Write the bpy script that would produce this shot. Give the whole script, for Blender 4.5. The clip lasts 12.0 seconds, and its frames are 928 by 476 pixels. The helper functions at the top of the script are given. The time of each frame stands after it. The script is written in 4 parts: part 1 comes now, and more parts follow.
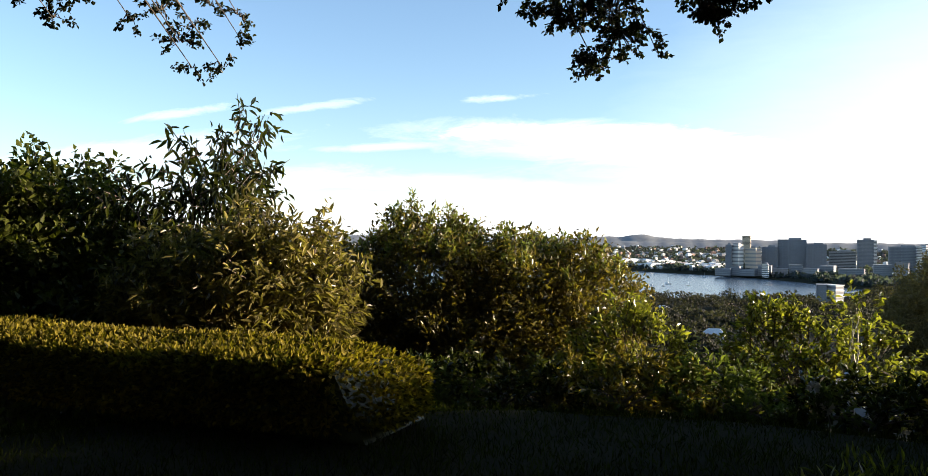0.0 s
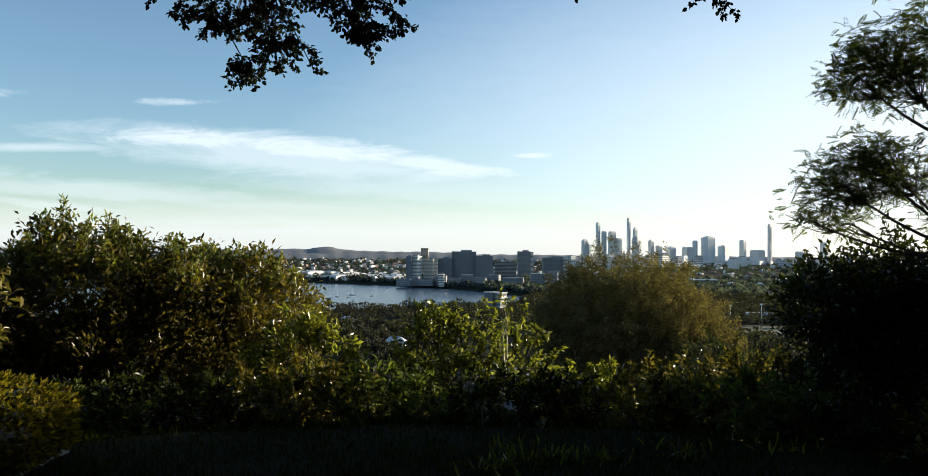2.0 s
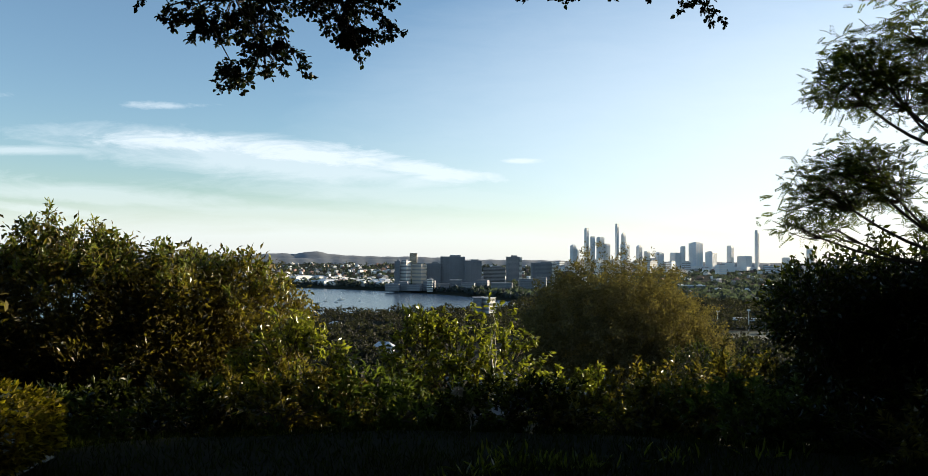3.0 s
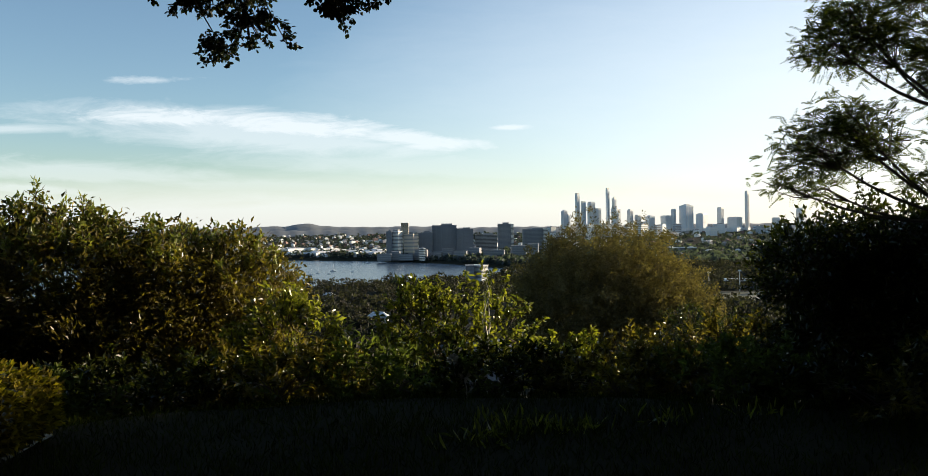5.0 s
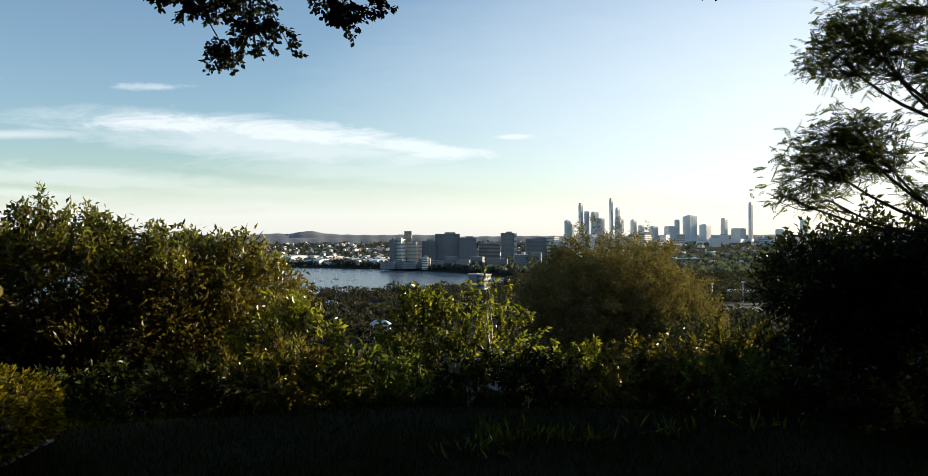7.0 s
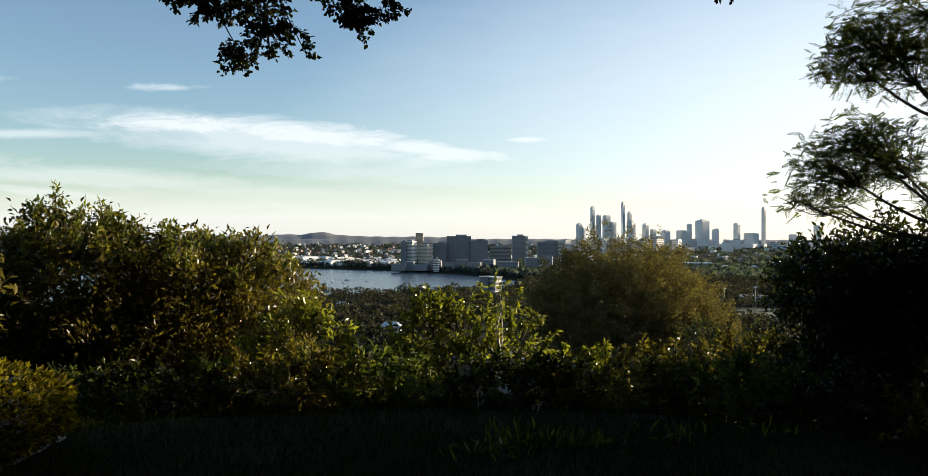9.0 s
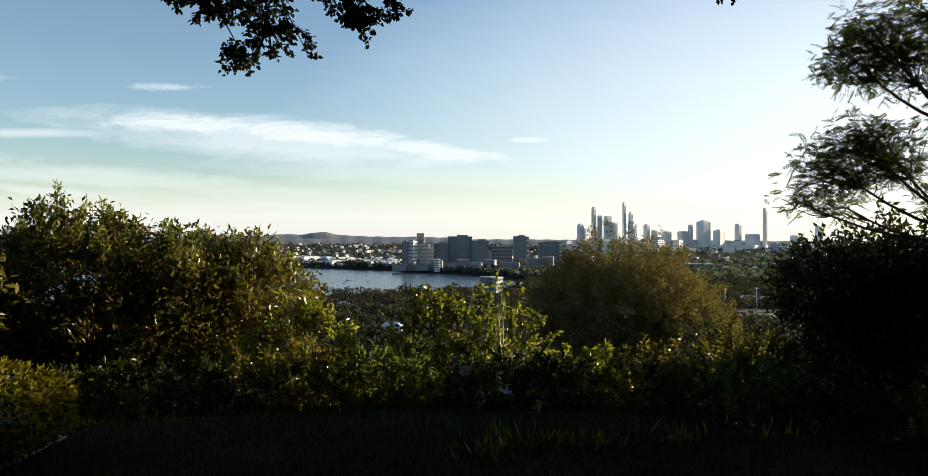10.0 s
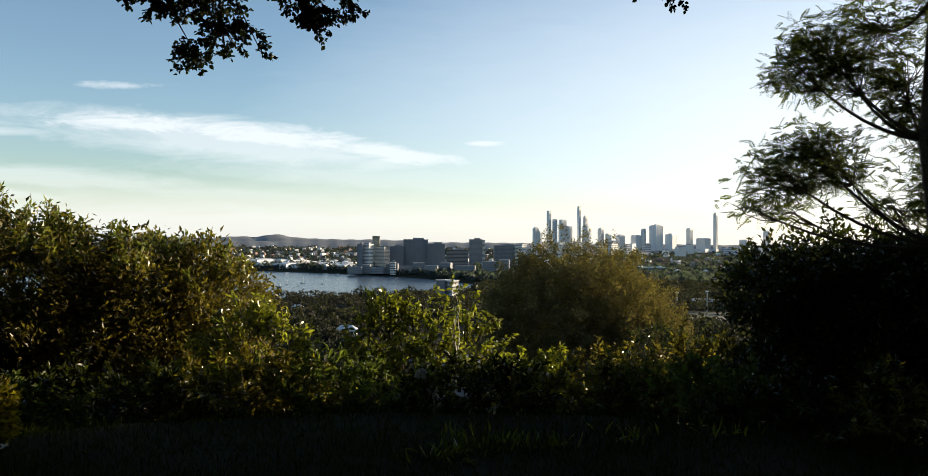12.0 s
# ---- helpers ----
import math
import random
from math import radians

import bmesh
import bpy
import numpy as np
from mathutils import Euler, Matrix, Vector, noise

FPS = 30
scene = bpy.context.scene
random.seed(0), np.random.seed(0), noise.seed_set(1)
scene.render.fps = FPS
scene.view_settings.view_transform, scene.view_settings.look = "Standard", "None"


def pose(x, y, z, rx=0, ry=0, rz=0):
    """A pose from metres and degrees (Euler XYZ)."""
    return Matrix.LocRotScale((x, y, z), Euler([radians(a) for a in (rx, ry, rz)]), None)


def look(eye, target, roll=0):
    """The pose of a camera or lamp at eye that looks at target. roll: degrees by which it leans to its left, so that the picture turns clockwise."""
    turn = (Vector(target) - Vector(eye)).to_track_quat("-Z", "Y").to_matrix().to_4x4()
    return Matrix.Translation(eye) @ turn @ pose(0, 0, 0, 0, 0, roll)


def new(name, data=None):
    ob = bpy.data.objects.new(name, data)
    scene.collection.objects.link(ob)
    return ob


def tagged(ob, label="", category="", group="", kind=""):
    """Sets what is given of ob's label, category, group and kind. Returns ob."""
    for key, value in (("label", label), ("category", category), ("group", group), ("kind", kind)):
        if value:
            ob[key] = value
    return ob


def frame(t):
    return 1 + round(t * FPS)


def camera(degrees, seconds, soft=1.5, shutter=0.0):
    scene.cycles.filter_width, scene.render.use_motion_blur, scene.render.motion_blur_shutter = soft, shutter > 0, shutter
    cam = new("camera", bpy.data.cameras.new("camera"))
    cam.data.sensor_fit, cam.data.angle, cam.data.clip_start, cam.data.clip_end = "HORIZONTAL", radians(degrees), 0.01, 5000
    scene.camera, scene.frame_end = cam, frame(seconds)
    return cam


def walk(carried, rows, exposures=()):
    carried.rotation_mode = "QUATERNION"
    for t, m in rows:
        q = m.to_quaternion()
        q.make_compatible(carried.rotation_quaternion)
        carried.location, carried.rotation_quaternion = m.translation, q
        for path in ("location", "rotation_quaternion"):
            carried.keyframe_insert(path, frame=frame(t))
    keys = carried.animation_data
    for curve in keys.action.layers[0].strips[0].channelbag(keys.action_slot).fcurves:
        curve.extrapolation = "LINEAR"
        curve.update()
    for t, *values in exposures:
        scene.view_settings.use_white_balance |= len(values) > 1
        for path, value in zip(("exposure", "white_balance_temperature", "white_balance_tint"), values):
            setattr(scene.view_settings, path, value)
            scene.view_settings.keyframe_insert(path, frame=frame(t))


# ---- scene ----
# A hilltop lookout: lawn and clipped hedge, shrubs on the slope, river plain and city far below.
# x right, y ahead, z up; the viewer stands near the origin on the lawn (z = 0).

# ---- camera ----
cam = camera(62.1, 12.0, soft=0.7)
PATH = [
    (0.0, -0.13, 23.43, 0.00, -0.62), (0.5, -0.09, 13.89, 0.68, -0.21), (1.0, -0.06, 6.92, 0.69, -0.16),
    (1.5, -0.04, 3.81, 1.33, 0.58), (2.0, 0.0, 0.38, 1.14, -0.50), (2.5, 0.0, -0.47, 1.71, -0.76),
    (4.5, 0.0, -0.66, -0.35, 0.36), (5.0, 0.0, -1.09, -0.84, 0.85), (5.5, 0.0, -0.93, -0.15, 0.77),
    (6.0, 0.0, -0.65, 0.02, 0.93), (6.5, 0.0, -0.48, -0.38, 0.50), (7.0, 0.0, -0.85, -0.18, 0.35),
    (9.0, 0.0, -0.01, 0.00, -0.17), (9.5, 0.0, 0.00, 0.00, -0.16), (10.0, 0.0, 0.07, 0.02, -0.31),
    (10.5, 0.0, -0.06, -0.08, -0.30), (11.0, 0.0, -0.08, -0.24, -0.36), (11.5, 0.0, -0.08, -0.31, -0.31),
    (11.7, 0.0, -0.50, -0.25, -0.35), (11.8, 0.0, -0.85, -0.15, -0.38), (11.9, 0.0, -1.50, 0.05, -0.44), (12.0, 0.0, -3.20, 0.27, -0.53)]
EXPOSURE = [(0.0, 1.65, 6850, 14), (0.5, 1.0, 6350, 5), (1.0, 0.83, 6350, 4), (1.5, 0.95, 6550, 6), (2.5, 1.0, 6700, 8),
            (4.5, 0.93, 6950, 10), (5.5, 0.98, 7050, 10), (12.0, 1.0, 7150, 11)]
EYE = 1.6
walk(cam, [(t, pose(x, 0, EYE, 90 + p, r, y)) for t, x, y, p, r in PATH], EXPOSURE)

# ---- world and sun ----
SUN_AZ, SUN_EL = 66.0, 8.6     # bearing to the right of straight ahead, height
world = bpy.data.worlds.new("sky")
scene.world = world
world.use_nodes = True


def node(tree, kind, **values):
    n = tree.nodes.new(kind)
    for key, value in values.items():
        if key in n.inputs:
            n.inputs[key].default_value = value
    return n


def math_node(tree, op, a, b=0.0, clamp=False):
    n = tree.nodes.new("ShaderNodeMath")
    n.operation, n.use_clamp = op, clamp
    for i, v in enumerate((a, b)):
        if isinstance(v, (int, float)):
            n.inputs[i].default_value = v
        else:
            tree.links.new(v, n.inputs[i])
    return n.outputs[0]


def build_sky(tree):
    link = tree.links.new
    tree.nodes.clear()
    out = tree.nodes.new("ShaderNodeOutputWorld")
    sky = tree.nodes.new("ShaderNodeTexSky")
    sky.sky_type, sky.sun_disc = "NISHITA", False
    sky.sun_elevation, sky.sun_rotation = radians(SUN_EL), radians(SUN_AZ)
    sky.air_density, sky.dust_density, sky.ozone_density = 0.9, 0.6, 2.4
    co = tree.nodes.new("ShaderNodeTexCoord")
    sep = tree.nodes.new("ShaderNodeSeparateXYZ")
    link(co.outputs["Generated"], sep.inputs[0])
    ahead = math_node(tree, "MAXIMUM", sep.outputs[1], 0.05)
    u = math_node(tree, "DIVIDE", sep.outputs[0], ahead)
    v = math_node(tree, "DIVIDE", sep.outputs[2], ahead)
    uv = tree.nodes.new("ShaderNodeCombineXYZ")
    link(u, uv.inputs[0]), link(v, uv.inputs[1])
    stretch = node(tree, "ShaderNodeMapping", Scale=(9.0, 42.0, 1.0), Rotation=(0, 0, radians(4)))
    link(uv.outputs[0], stretch.inputs[0])
    wisps = node(tree, "ShaderNodeTexNoise", Scale=1.0, Detail=9.0, Roughness=0.7, Distortion=0.5)
    link(stretch.outputs[0], wisps.inputs[0])
    ragged = math_node(tree, "SUBTRACT", wisps.outputs[0], 0.5)
    total = 0.0
    # cloud bars: centre, half length, half height, slope, density, raggedness
    for cu, cv, a, b, slope, dens, rag in (
            (-0.36, 0.144, 0.16, 0.018, -0.04, 0.75, 2.2), (-0.19, 0.131, 0.19, 0.021, -0.09, 0.75, 2.0), (-0.04, 0.112, 0.15, 0.016, -0.11, 0.7, 2.0),
            (-0.22, 0.122, 0.36, 0.036, -0.10, 0.5, 1.4), (-0.56, 0.134, 0.13, 0.008, 0.0, 0.45, 1.4), (0.08, 0.128, 0.045, 0.007, 0.0, 0.7, 1.4),
            (-0.38, 0.194, 0.06, 0.006, 0.0, 0.4, 3.2), (-0.47, 0.075, 0.34, 0.018, -0.05, 0.4, 1.2), (-0.53, 0.056, 0.17, 0.012, -0.09, 0.5, 1.2),
            (-0.20, 0.052, 0.36, 0.022, -0.04, 0.4, 1.0), (-0.70, 0.200, 0.11, 0.007, 0.05, 0.35, 2.8), (-0.97, 0.205, 0.14, 0.009, 0.05, 0.35, 2.6), (-1.10, 0.135, 0.40, 0.035, 0.04, 0.5, 1.4),
            (-0.85, 0.085, 0.35, 0.026, 0.02, 0.5, 1.4), (0.05, 0.075, 0.45, 0.03, -0.05, 0.35, 1.2), (0.0, 0.0, 3.2, 0.085, 0.0, 0.66, 0.3), (0.85, 0.12, 1.1, 0.36, 0.0, 0.75, 0.1)):
        m = node(tree, "ShaderNodeMapping", Location=(cu, cv, 0), Rotation=(0, 0, math.atan(slope)), Scale=(a, b, 1.0))
        m.vector_type = "TEXTURE"
        link(uv.outputs[0], m.inputs[0])
        length = tree.nodes.new("ShaderNodeVectorMath")
        length.operation = "LENGTH"
        link(m.outputs[0], length.inputs[0])
        d = math_node(tree, "SUBTRACT", 1.0, length.outputs["Value"])
        d = math_node(tree, "ADD", math_node(tree, "MULTIPLY", d, 1.0), math_node(tree, "MULTIPLY", ragged, rag))
        d = math_node(tree, "MULTIPLY", math_node(tree, "MULTIPLY", d, 1.5, True), dens)
        total = math_node(tree, "MAXIMUM", d, total)
    front = math_node(tree, "GREATER_THAN", sep.outputs[1], 0.05)
    total = math_node(tree, "MULTIPLY", total, front, True)
    mix = tree.nodes.new("ShaderNodeMix")
    mix.data_type = "RGBA"
    link(total, mix.inputs["Factor"])
    link(sky.outputs[0], mix.inputs[6])
    mix.inputs[7].default_value = CLOUD
    bg = tree.nodes.new("ShaderNodeBackground")
    bg.inputs["Strength"].default_value = SKY
    link(mix.outputs[2], bg.inputs[0])
    link(bg.outputs[0], out.inputs[0])


SKY = 0.12
CLOUD = (4.25, 4.7, 5.2, 1)
build_sky(world.node_tree)

sun_data = bpy.data.lights.new("sun", "SUN")
sun_data.energy, sun_data.angle, sun_data.color = 5.0, radians(0.6), (1.0, 0.86, 0.66)
sun = new("sun", sun_data)
a, e = radians(SUN_AZ), radians(SUN_EL)
to_sun = Vector((math.sin(a) * math.cos(e), math.cos(a) * math.cos(e), math.sin(e)))
sun.matrix_world = look(to_sun * 50, (0, 0, 0))

# ---- materials ----


def mat(name, dark, light, rough=0.7, grain=8.0, stain=0.6, bump=0.2, metal=0.0, island=False, through_light=None, specular=0.5, contrast=(0.35, 0.65)):
    """A surface that varies between two colours by a fine grain and broad stains, or leaf by leaf."""
    m = bpy.data.materials.new(name)
    m.use_nodes = True
    t = m.node_tree
    link = t.links.new
    bsdf = t.nodes["Principled BSDF"]
    co = t.nodes.new("ShaderNodeTexCoord")
    fine = node(t, "ShaderNodeTexNoise", Scale=grain, Detail=5.0, Roughness=0.6)
    broad = node(t, "ShaderNodeTexNoise", Scale=stain, Detail=3.0)
    link(co.outputs["Object"], fine.inputs[0]), link(co.outputs["Object"], broad.inputs[0])
    f = math_node(t, "ADD", math_node(t, "MULTIPLY", fine.outputs[0], 0.55), math_node(t, "MULTIPLY", broad.outputs[0], 0.45))
    if island:
        geo = t.nodes.new("ShaderNodeNewGeometry")
        f = math_node(t, "ADD", math_node(t, "MULTIPLY", f, 0.5), math_node(t, "MULTIPLY", geo.outputs["Random Per Island"], 0.5))
    ramp = t.nodes.new("ShaderNodeMapRange")
    ramp.inputs[1].default_value, ramp.inputs[2].default_value = contrast
    link(f, ramp.inputs[0])
    mix = t.nodes.new("ShaderNodeMix")
    mix.data_type = "RGBA"
    link(ramp.outputs[0], mix.inputs["Factor"])
    mix.inputs[6].default_value, mix.inputs[7].default_value = (*dark, 1), (*light, 1)
    link(mix.outputs[2], bsdf.inputs["Base Color"])
    bsdf.inputs["Roughness"].default_value, bsdf.inputs["Metallic"].default_value = rough, metal
    bsdf.inputs["Specular IOR Level"].default_value = specular
    if bump:
        b = node(t, "ShaderNodeBump", Strength=bump, Distance=0.02)
        link(fine.outputs[0], b.inputs["Height"])
        link(b.outputs[0], bsdf.inputs["Normal"])
    if through_light:
        tr = t.nodes.new("ShaderNodeBsdfTranslucent")
        tint = t.nodes.new("ShaderNodeMix")
        tint.data_type = "RGBA"
        tint.blend_type = "MULTIPLY"
        tint.inputs["Factor"].default_value = 1.0
        link(mix.outputs[2], tint.inputs[6])
        tint.inputs[7].default_value = (*through_light, 1)
        link(tint.outputs[2], tr.inputs[0])
        add = t.nodes.new("ShaderNodeMixShader")
        add.inputs[0].default_value = 0.4
        link(bsdf.outputs[0], add.inputs[1]), link(tr.outputs[0], add.inputs[2])
        link(add.outputs[0], t.nodes["Material Output"].inputs[0])
    return m


def leaf_mat(name, dark, light, rough=0.4, specular=0.22):
    return mat(name, dark, light, rough, 3.0, 0.8, 0.0, 0.0, True, (1.5, 1.7, 0.7), specular, (0.25, 0.75))


bark = mat("bark", (0.05, 0.038, 0.028), (0.14, 0.11, 0.085), 0.9, 30, 3, 0.8)
pale_bark = mat("pale_bark", (0.32, 0.29, 0.25), (0.6, 0.57, 0.5), 0.7, 25, 3, 0.4)
# backlit darkness of the hanging twigs is put into this leaf colour
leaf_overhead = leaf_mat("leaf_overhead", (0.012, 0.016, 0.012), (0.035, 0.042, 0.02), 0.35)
leaf_shrub = leaf_mat("leaf_shrub", (0.025, 0.021, 0.005), (0.19, 0.145, 0.03), 0.3, 0.45)
leaf_pale = leaf_mat("leaf_pale", (0.035, 0.031, 0.01), (0.25, 0.205, 0.07), 0.3, 0.45)
leaf_fresh = leaf_mat("leaf_fresh", (0.022, 0.032, 0.005), (0.28, 0.27, 0.045), 0.3, 0.5)
# shade of the shrubs is put into this near-black leaf colour
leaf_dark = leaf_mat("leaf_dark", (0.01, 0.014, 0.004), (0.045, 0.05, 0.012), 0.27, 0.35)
leaf_broad = leaf_mat("leaf_broad", (0.02, 0.026, 0.006), (0.1, 0.11, 0.022), 0.4, 0.2)
leaf_hedge = leaf_mat("leaf_hedge", (0.024, 0.022, 0.004), (0.23, 0.178, 0.022), 0.6, 0.1)
leaf_shoot = leaf_mat("leaf_shoot", (0.07, 0.082, 0.02), (0.22, 0.23, 0.06), 0.35, 0.4)
leaf_wattle = leaf_mat("leaf_wattle", (0.07, 0.055, 0.028), (0.15, 0.116, 0.058), 0.8, 0.1)
leaf_fern = leaf_mat("leaf_fern", (0.032, 0.045, 0.014), (0.12, 0.14, 0.038), 0.45)
leaf_far = leaf_mat("leaf_far", (0.013, 0.013, 0.011), (0.036, 0.034, 0.028), 0.7, 0.2)
# blue-grey stands for distance haze, put into the leaf colour
leaf_hazy = leaf_mat("leaf_hazy", (0.03, 0.038, 0.045), (0.062, 0.072, 0.08), 0.8, 0.3)
# base colours near black: part of the lawn's shade is put into them
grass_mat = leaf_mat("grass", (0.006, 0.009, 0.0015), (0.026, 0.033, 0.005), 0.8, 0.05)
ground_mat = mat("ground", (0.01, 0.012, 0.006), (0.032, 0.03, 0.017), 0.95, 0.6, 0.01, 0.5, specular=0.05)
# pale blue-grey: haze of the far ranges is put into the base colour
hazy_hill_mat = mat("hill", (0.14, 0.155, 0.165), (0.2, 0.215, 0.225), 0.95, 0.05, 0.004, 0.0)
field_mat = mat("field", (0.04, 0.052, 0.03), (0.078, 0.085, 0.05), 0.95, 0.3, 0.02, 0.2)
white_wall = mat("white_wall", (0.62, 0.6, 0.57), (0.8, 0.78, 0.75), 0.7, 0.8, 0.05, 0.0)
cream_wall = mat("cream_wall", (0.45, 0.38, 0.3), (0.62, 0.54, 0.44), 0.8, 0.8, 0.05, 0.0)
grey_wall = mat("grey_wall", (0.2, 0.2, 0.21), (0.33, 0.33, 0.34), 0.8, 0.5, 0.05, 0.0)
dark_wall = mat("dark_wall", (0.13, 0.14, 0.16), (0.22, 0.23, 0.26), 0.7, 0.5, 0.05, 0.0)
tin_roof = mat("tin_roof", (0.5, 0.5, 0.5), (0.75, 0.75, 0.74), 0.45, 0.8, 0.08, 0.0, 0.2)
tile_roof = mat("tile_roof", (0.16, 0.1, 0.085), (0.27, 0.18, 0.15), 0.85, 1.5, 0.1, 0.2)
glass_dark = mat("glass_dark", (0.03, 0.035, 0.04), (0.06, 0.07, 0.08), 0.12, 0.5, 0.05, 0.0, 0.0, False, None, 0.8)
# paleness and blue cast stand for haze over the far city
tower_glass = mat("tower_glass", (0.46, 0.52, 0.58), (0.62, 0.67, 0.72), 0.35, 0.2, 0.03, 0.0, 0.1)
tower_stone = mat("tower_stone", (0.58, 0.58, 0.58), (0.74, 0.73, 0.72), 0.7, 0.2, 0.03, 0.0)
hull_white = mat("hull_white", (0.7, 0.7, 0.7), (0.82, 0.82, 0.82), 0.3, 2, 0.5, 0.0)


def water_mat():
    m = bpy.data.materials.new("river_water")
    m.use_nodes = True
    t = m.node_tree
    bsdf = t.nodes["Principled BSDF"]
    bsdf.inputs["Base Color"].default_value = (0.075, 0.105, 0.13, 1)
    bsdf.inputs["Roughness"].default_value = 0.25
    co = t.nodes.new("ShaderNodeTexCoord")
    scale = node(t, "ShaderNodeMapping", Scale=(0.06, 0.2, 0.1))
    t.links.new(co.outputs["Object"], scale.inputs[0])
    wave = node(t, "ShaderNodeTexNoise", Scale=1.0, Detail=6.0)
    t.links.new(scale.outputs[0], wave.inputs[0])
    b = node(t, "ShaderNodeBump", Strength=0.6, Distance=0.6)
    t.links.new(wave.outputs[0], b.inputs["Height"])
    t.links.new(b.outputs[0], bsdf.inputs["Normal"])
    return m


# ---- mesh helpers ----
rng = np.random.default_rng(7)


def unit(v):
    return v / np.maximum(np.linalg.norm(v, axis=-1, keepdims=True), 1e-9)


class Geo:
    """Collects vertices and faces and turns them into one mesh object."""

    def __init__(self):
        self.v, self.f, self.n = [], {3: [], 4: []}, 0

    def add(self, verts, faces):
        verts, faces = np.asarray(verts, float), np.asarray(faces, int)
        self.v.append(verts)
        self.f[faces.shape[1]].append(faces + self.n)
        self.n += len(verts)
        return self

    def box(self, centre, size, turn=0.0, taper=1.0):
        x, y, z = (s / 2 for s in size)
        c = np.array([(sx * x * k, sy * y * k, sz * z) for sz, k in ((-1, 1), (1, taper)) for sx, sy in ((-1, -1), (1, -1), (1, 1), (-1, 1))])
        ca, sa = math.cos(turn), math.sin(turn)
        c[:, :2] = c[:, :2] @ np.array([[ca, sa], [-sa, ca]])
        return self.add(c + centre, [(0, 3, 2, 1), (4, 5, 6, 7), (0, 1, 5, 4), (1, 2, 6, 5), (2, 3, 7, 6), (3, 0, 4, 7)])

    def tube(self, points, r0, r1, sides=6):
        p = np.asarray(points, float)
        n = len(p)
        d = unit(np.gradient(p, axis=0))
        ref = np.where(np.abs(d[:, 2:3]) > 0.9, [[1.0, 0, 0]], [[0, 0, 1.0]])
        s = unit(np.cross(d, ref))
        w = np.cross(s, d)
        ang = np.linspace(0, 2 * np.pi, sides, endpoint=False)
        r = np.linspace(r0, r1, n)[:, None, None]
        ring = p[:, None] + r * (np.cos(ang)[None, :, None] * s[:, None] + np.sin(ang)[None, :, None] * w[:, None])
        i, j = np.meshgrid(np.arange(n - 1), np.arange(sides), indexing="ij")
        k = (j + 1) % sides
        f = np.stack([i * sides + j, i * sides + k, (i + 1) * sides + k, (i + 1) * sides + j], -1).reshape(-1, 4)
        return self.add(ring.reshape(-1, 3), f)

    def leaves(self, base, way, normal, length, width, fold=0.25, droop=0.12, fine=True):
        """Leaf blades, folded along the midrib and drooping to the tip."""
        n = len(base)
        way = unit(way)
        side = unit(np.cross(way, normal))
        up = np.cross(side, way)
        length, width = np.broadcast_to(length, n)[:, None], np.broadcast_to(width, n)[:, None]
        tip = base + way * length - up * length * droop
        if fine:
            a, b = base + way * length * 0.32, base + way * length * 0.68 - up * length * droop * 0.3
            v = np.stack([base, a + side * width * 0.5 + up * width * fold, b + side * width * 0.4 + up * width * fold * 0.8, tip,
                          b - side * width * 0.4 + up * width * fold * 0.8, a - side * width * 0.5 + up * width * fold], 1)
            f = np.array([(0, 1, 2, 3), (0, 3, 4, 5)])
            k = 6
        else:
            a = base + way * length * 0.45
            v = np.stack([base, a + side * width * 0.5 + up * width * fold, tip, a - side * width * 0.5], 1)
            f = np.array([(0, 1, 2, 3)])
            k = 4
        return self.add(v.reshape(-1, 3), (np.arange(n)[:, None, None] * k + f[None]).reshape(-1, 4))

    def make(self, name, material, parent=None, label="", smooth=False):
        v = np.concatenate(self.v)
        q = np.concatenate(self.f[4]).reshape(-1) if self.f[4] else np.zeros(0, int)
        t = np.concatenate(self.f[3]).reshape(-1) if self.f[3] else np.zeros(0, int)
        me = bpy.data.meshes.new(name)
        me.vertices.add(len(v))
        me.vertices.foreach_set("co", v.astype(np.float32).reshape(-1))
        loops = np.concatenate([q, t]).astype(np.int32)
        nq, nt = len(q) // 4, len(t) // 3
        me.loops.add(len(loops))
        me.loops.foreach_set("vertex_index", loops)
        me.polygons.add(nq + nt)
        starts = np.concatenate([np.arange(nq) * 4, nq * 4 + np.arange(nt) * 3]).astype(np.int32)
        me.polygons.foreach_set("loop_start", starts)
        me.polygons.foreach_set("use_smooth", np.full(nq + nt, smooth))
        me.update(calc_edges=True)
        me.validate()
        me.materials.append(material)
        ob = new(name, me)
        if parent:
            ob.parent = parent
            ob.matrix_parent_inverse = (parent.parent or parent).matrix_basis.inverted() if parent.data is None else Matrix.Identity(4)
        return tagged(ob, label)


def thing(name, place, label, category, group="", kind=""):
    ob = new(name)
    ob.empty_display_size = 0.2
    ob.location = place
    return tagged(ob, label, category, group, kind)


def polar(bearing, dist, z=0.0):
    """A place by its bearing from the lookout, right of straight ahead, and its distance."""
    return np.array([math.sin(radians(bearing)) * dist, math.cos(radians(bearing)) * dist, z])


# ---- ground, river, hills ----
R_KNOTS = [0, 7.2, 9, 12, 20, 40, 80, 150, 300, 600, 900, 1400, 2200, 3200, 4200, 4950]
Z_KNOTS = [0, 0, -0.45, -1.4, -4.0, -9.5, -17, -28, -44, -60, -67, -67, -64, -52, -34, -20]
RIVER = -70.0
BANK_AZ = [-90, -30, -20, -12, -5, 0, 2.5, 5, 7]
BANK_NEAR = [500, 700, 820, 920, 980, 1020, 1080, 1200, 1280]
